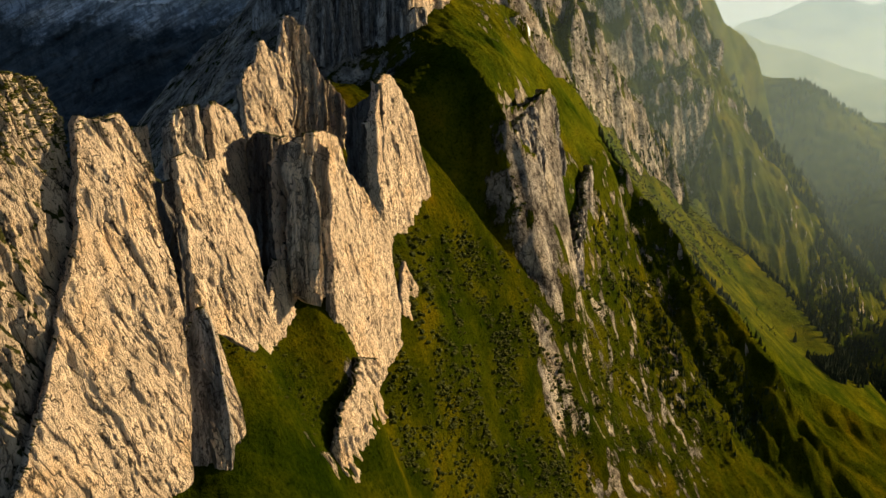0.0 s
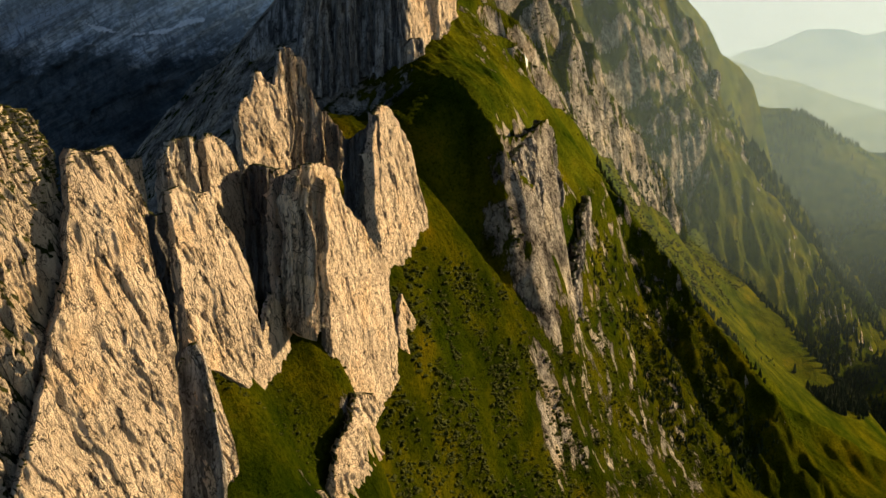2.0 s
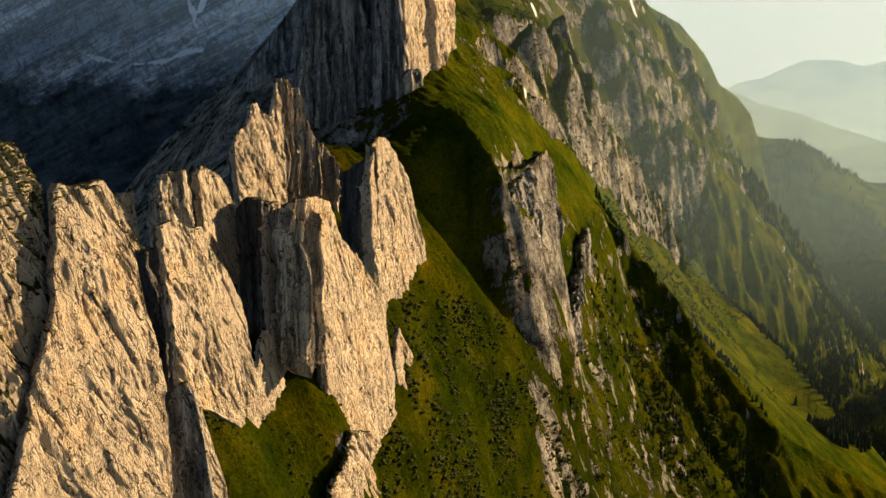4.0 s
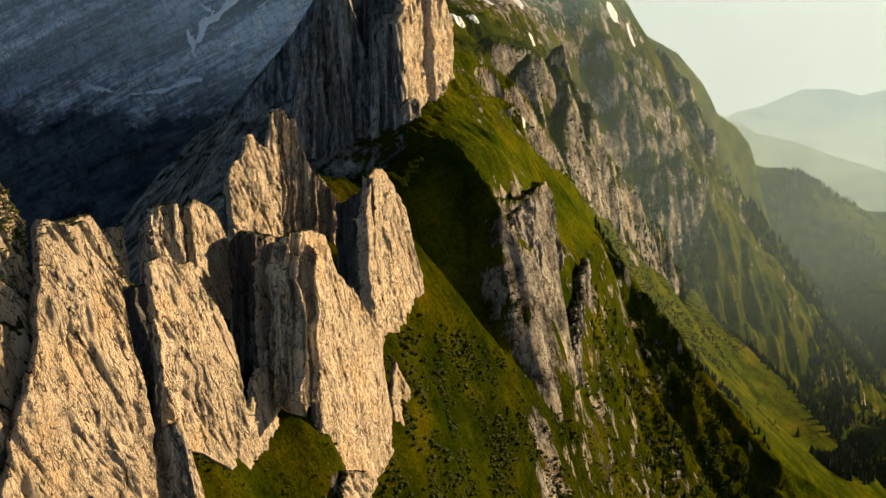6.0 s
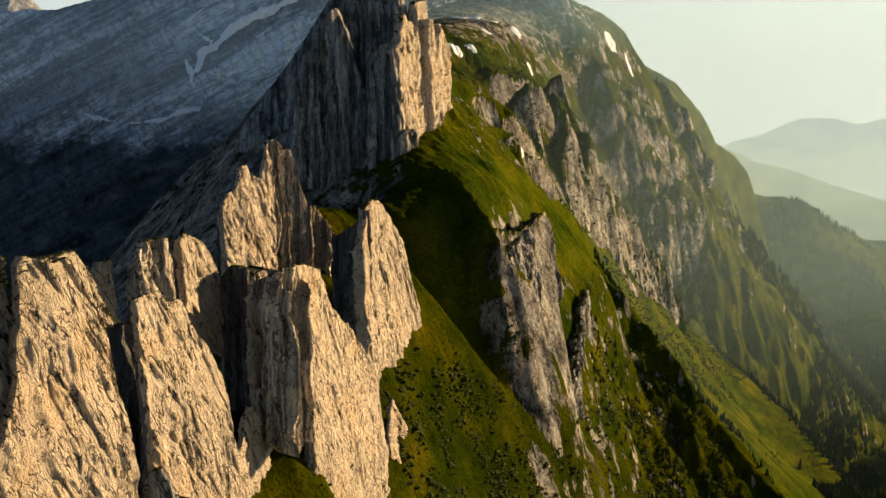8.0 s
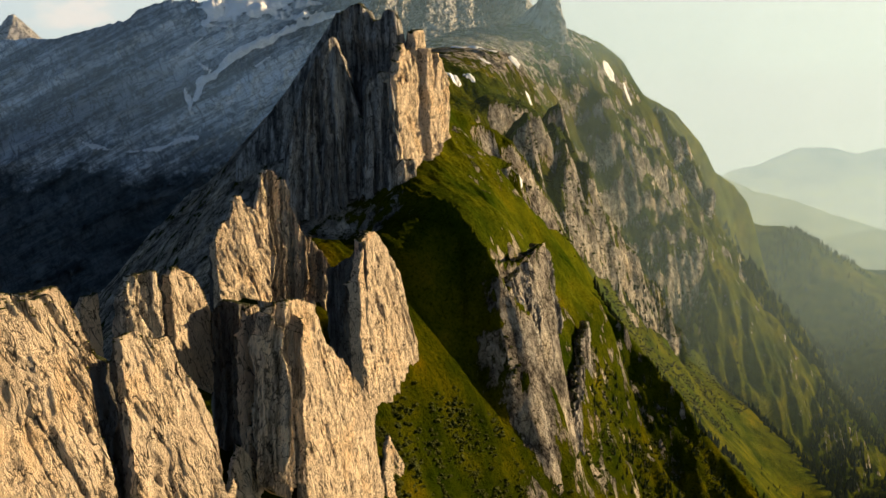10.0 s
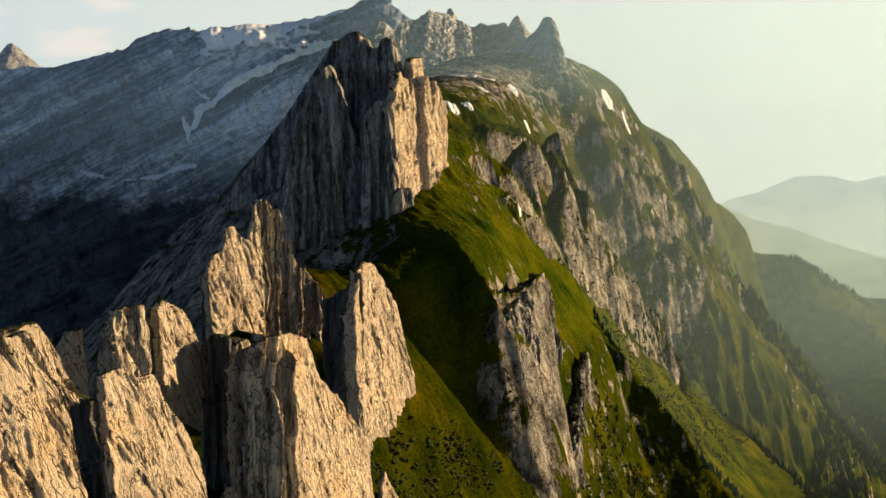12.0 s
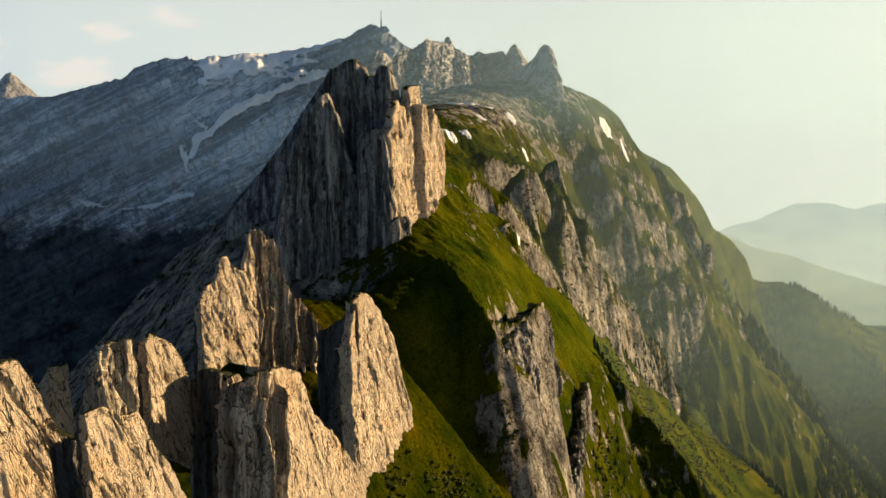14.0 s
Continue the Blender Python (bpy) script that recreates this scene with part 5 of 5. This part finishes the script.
def snow_cover(name, face, lines, fields, label, lift=3.0):
    """Snow on a far mountain wall, along lines of (x, z, half width) and in patchy fields (x, z, half x, half z)."""
    x, z = face[..., 0], face[..., 2]
    rag = fbm(x / 45, z / 45, 2.2, 4)
    mask = np.zeros(x.shape, bool)
    for line in lines:
        for (x0, z0, w0), (x1, z1, w1) in zip(line, line[1:]):
            q = (x1 - x0) ** 2 + (z1 - z0) ** 2
            s = np.clip(((x - x0) * (x1 - x0) + (z - z0) * (z1 - z0)) / q, 0, 1)
            gap = np.hypot(x - x0 - s * (x1 - x0), z - z0 - s * (z1 - z0))
            mask |= gap < (w0 + s * (w1 - w0)) * (1 + 0.8 * rag)
    for cx, cz, hx, hz in fields:
        inside = 1 - np.maximum(np.abs(x - cx) / hx, np.abs(z - cz) / hz)
        mask |= (inside > 0) & (fbm(x / 60, z / 22, 7.7, 4) > 0.02 - 0.6 * inside)
    cell = mask[:-1, :-1] & mask[1:, 1:] & mask[:-1, 1:] & mask[1:, :-1]
    nv = x.shape[1]
    i, j = np.nonzero(cell)
    a = i * nv + j
    # the snow lies at a lower angle than the rock: it stands out further from its upper edge downwards
    fall = np.zeros(x.shape)
    for j in range(nv - 2, -1, -1):
        fall[:, j] = np.where(mask[:, j], fall[:, j + 1] + z[:, j + 1] - z[:, j], 0.0)
    verts = (face - np.stack([0 * x, lift + 1.1 * np.clip(fall, 0, 22), 0 * x], -1)).reshape(-1, 3)
    quads = np.stack([a, a + nv, a + nv + 1, a + 1], -1)
    used = np.unique(quads)
    lookup = np.zeros(len(verts), int)
    lookup[used] = np.arange(len(used))
    ob = mesh_object(name, verts[used], lookup[quads], SNOW)
    return tagged(ob, label, "snow field")


snow_cover("snow_field", range_west_face,
           [[(-1562, 622, 5), (-1504, 600, 9), (-1440, 588, 4)], [(-1385, 578, 5), (-1250, 590, 12), (-1176, 622, 14), (-1115, 632, 14)], [(-1174, 830, 7), (-1150, 770, 13), (-1140, 725, 9)],
            [(-1124, 790, 14), (-1110, 850, 20), (-1060, 880, 18), (-1016, 930, 18), (-920, 1000, 26), (-836, 1035, 22)], [(-1120, 925, 7), (-1075, 900, 10)], [(-1008, 762, 8), (-985, 775, 8)], [(-813, 1050, 14), (-770, 1075, 18), (-658, 1118, 17), (-580, 1145, 14)],
            [(-1165, 985, 8), (-1110, 1030, 5)], [(-900, 915, 5), (-850, 955, 7)], [(-720, 1235, 14), (-571, 1275, 12)]],
           [(-900, 1175, 260, 70), (-1040, 1130, 100, 60)], "old snow in the gullies and on the ledges of the far wall")
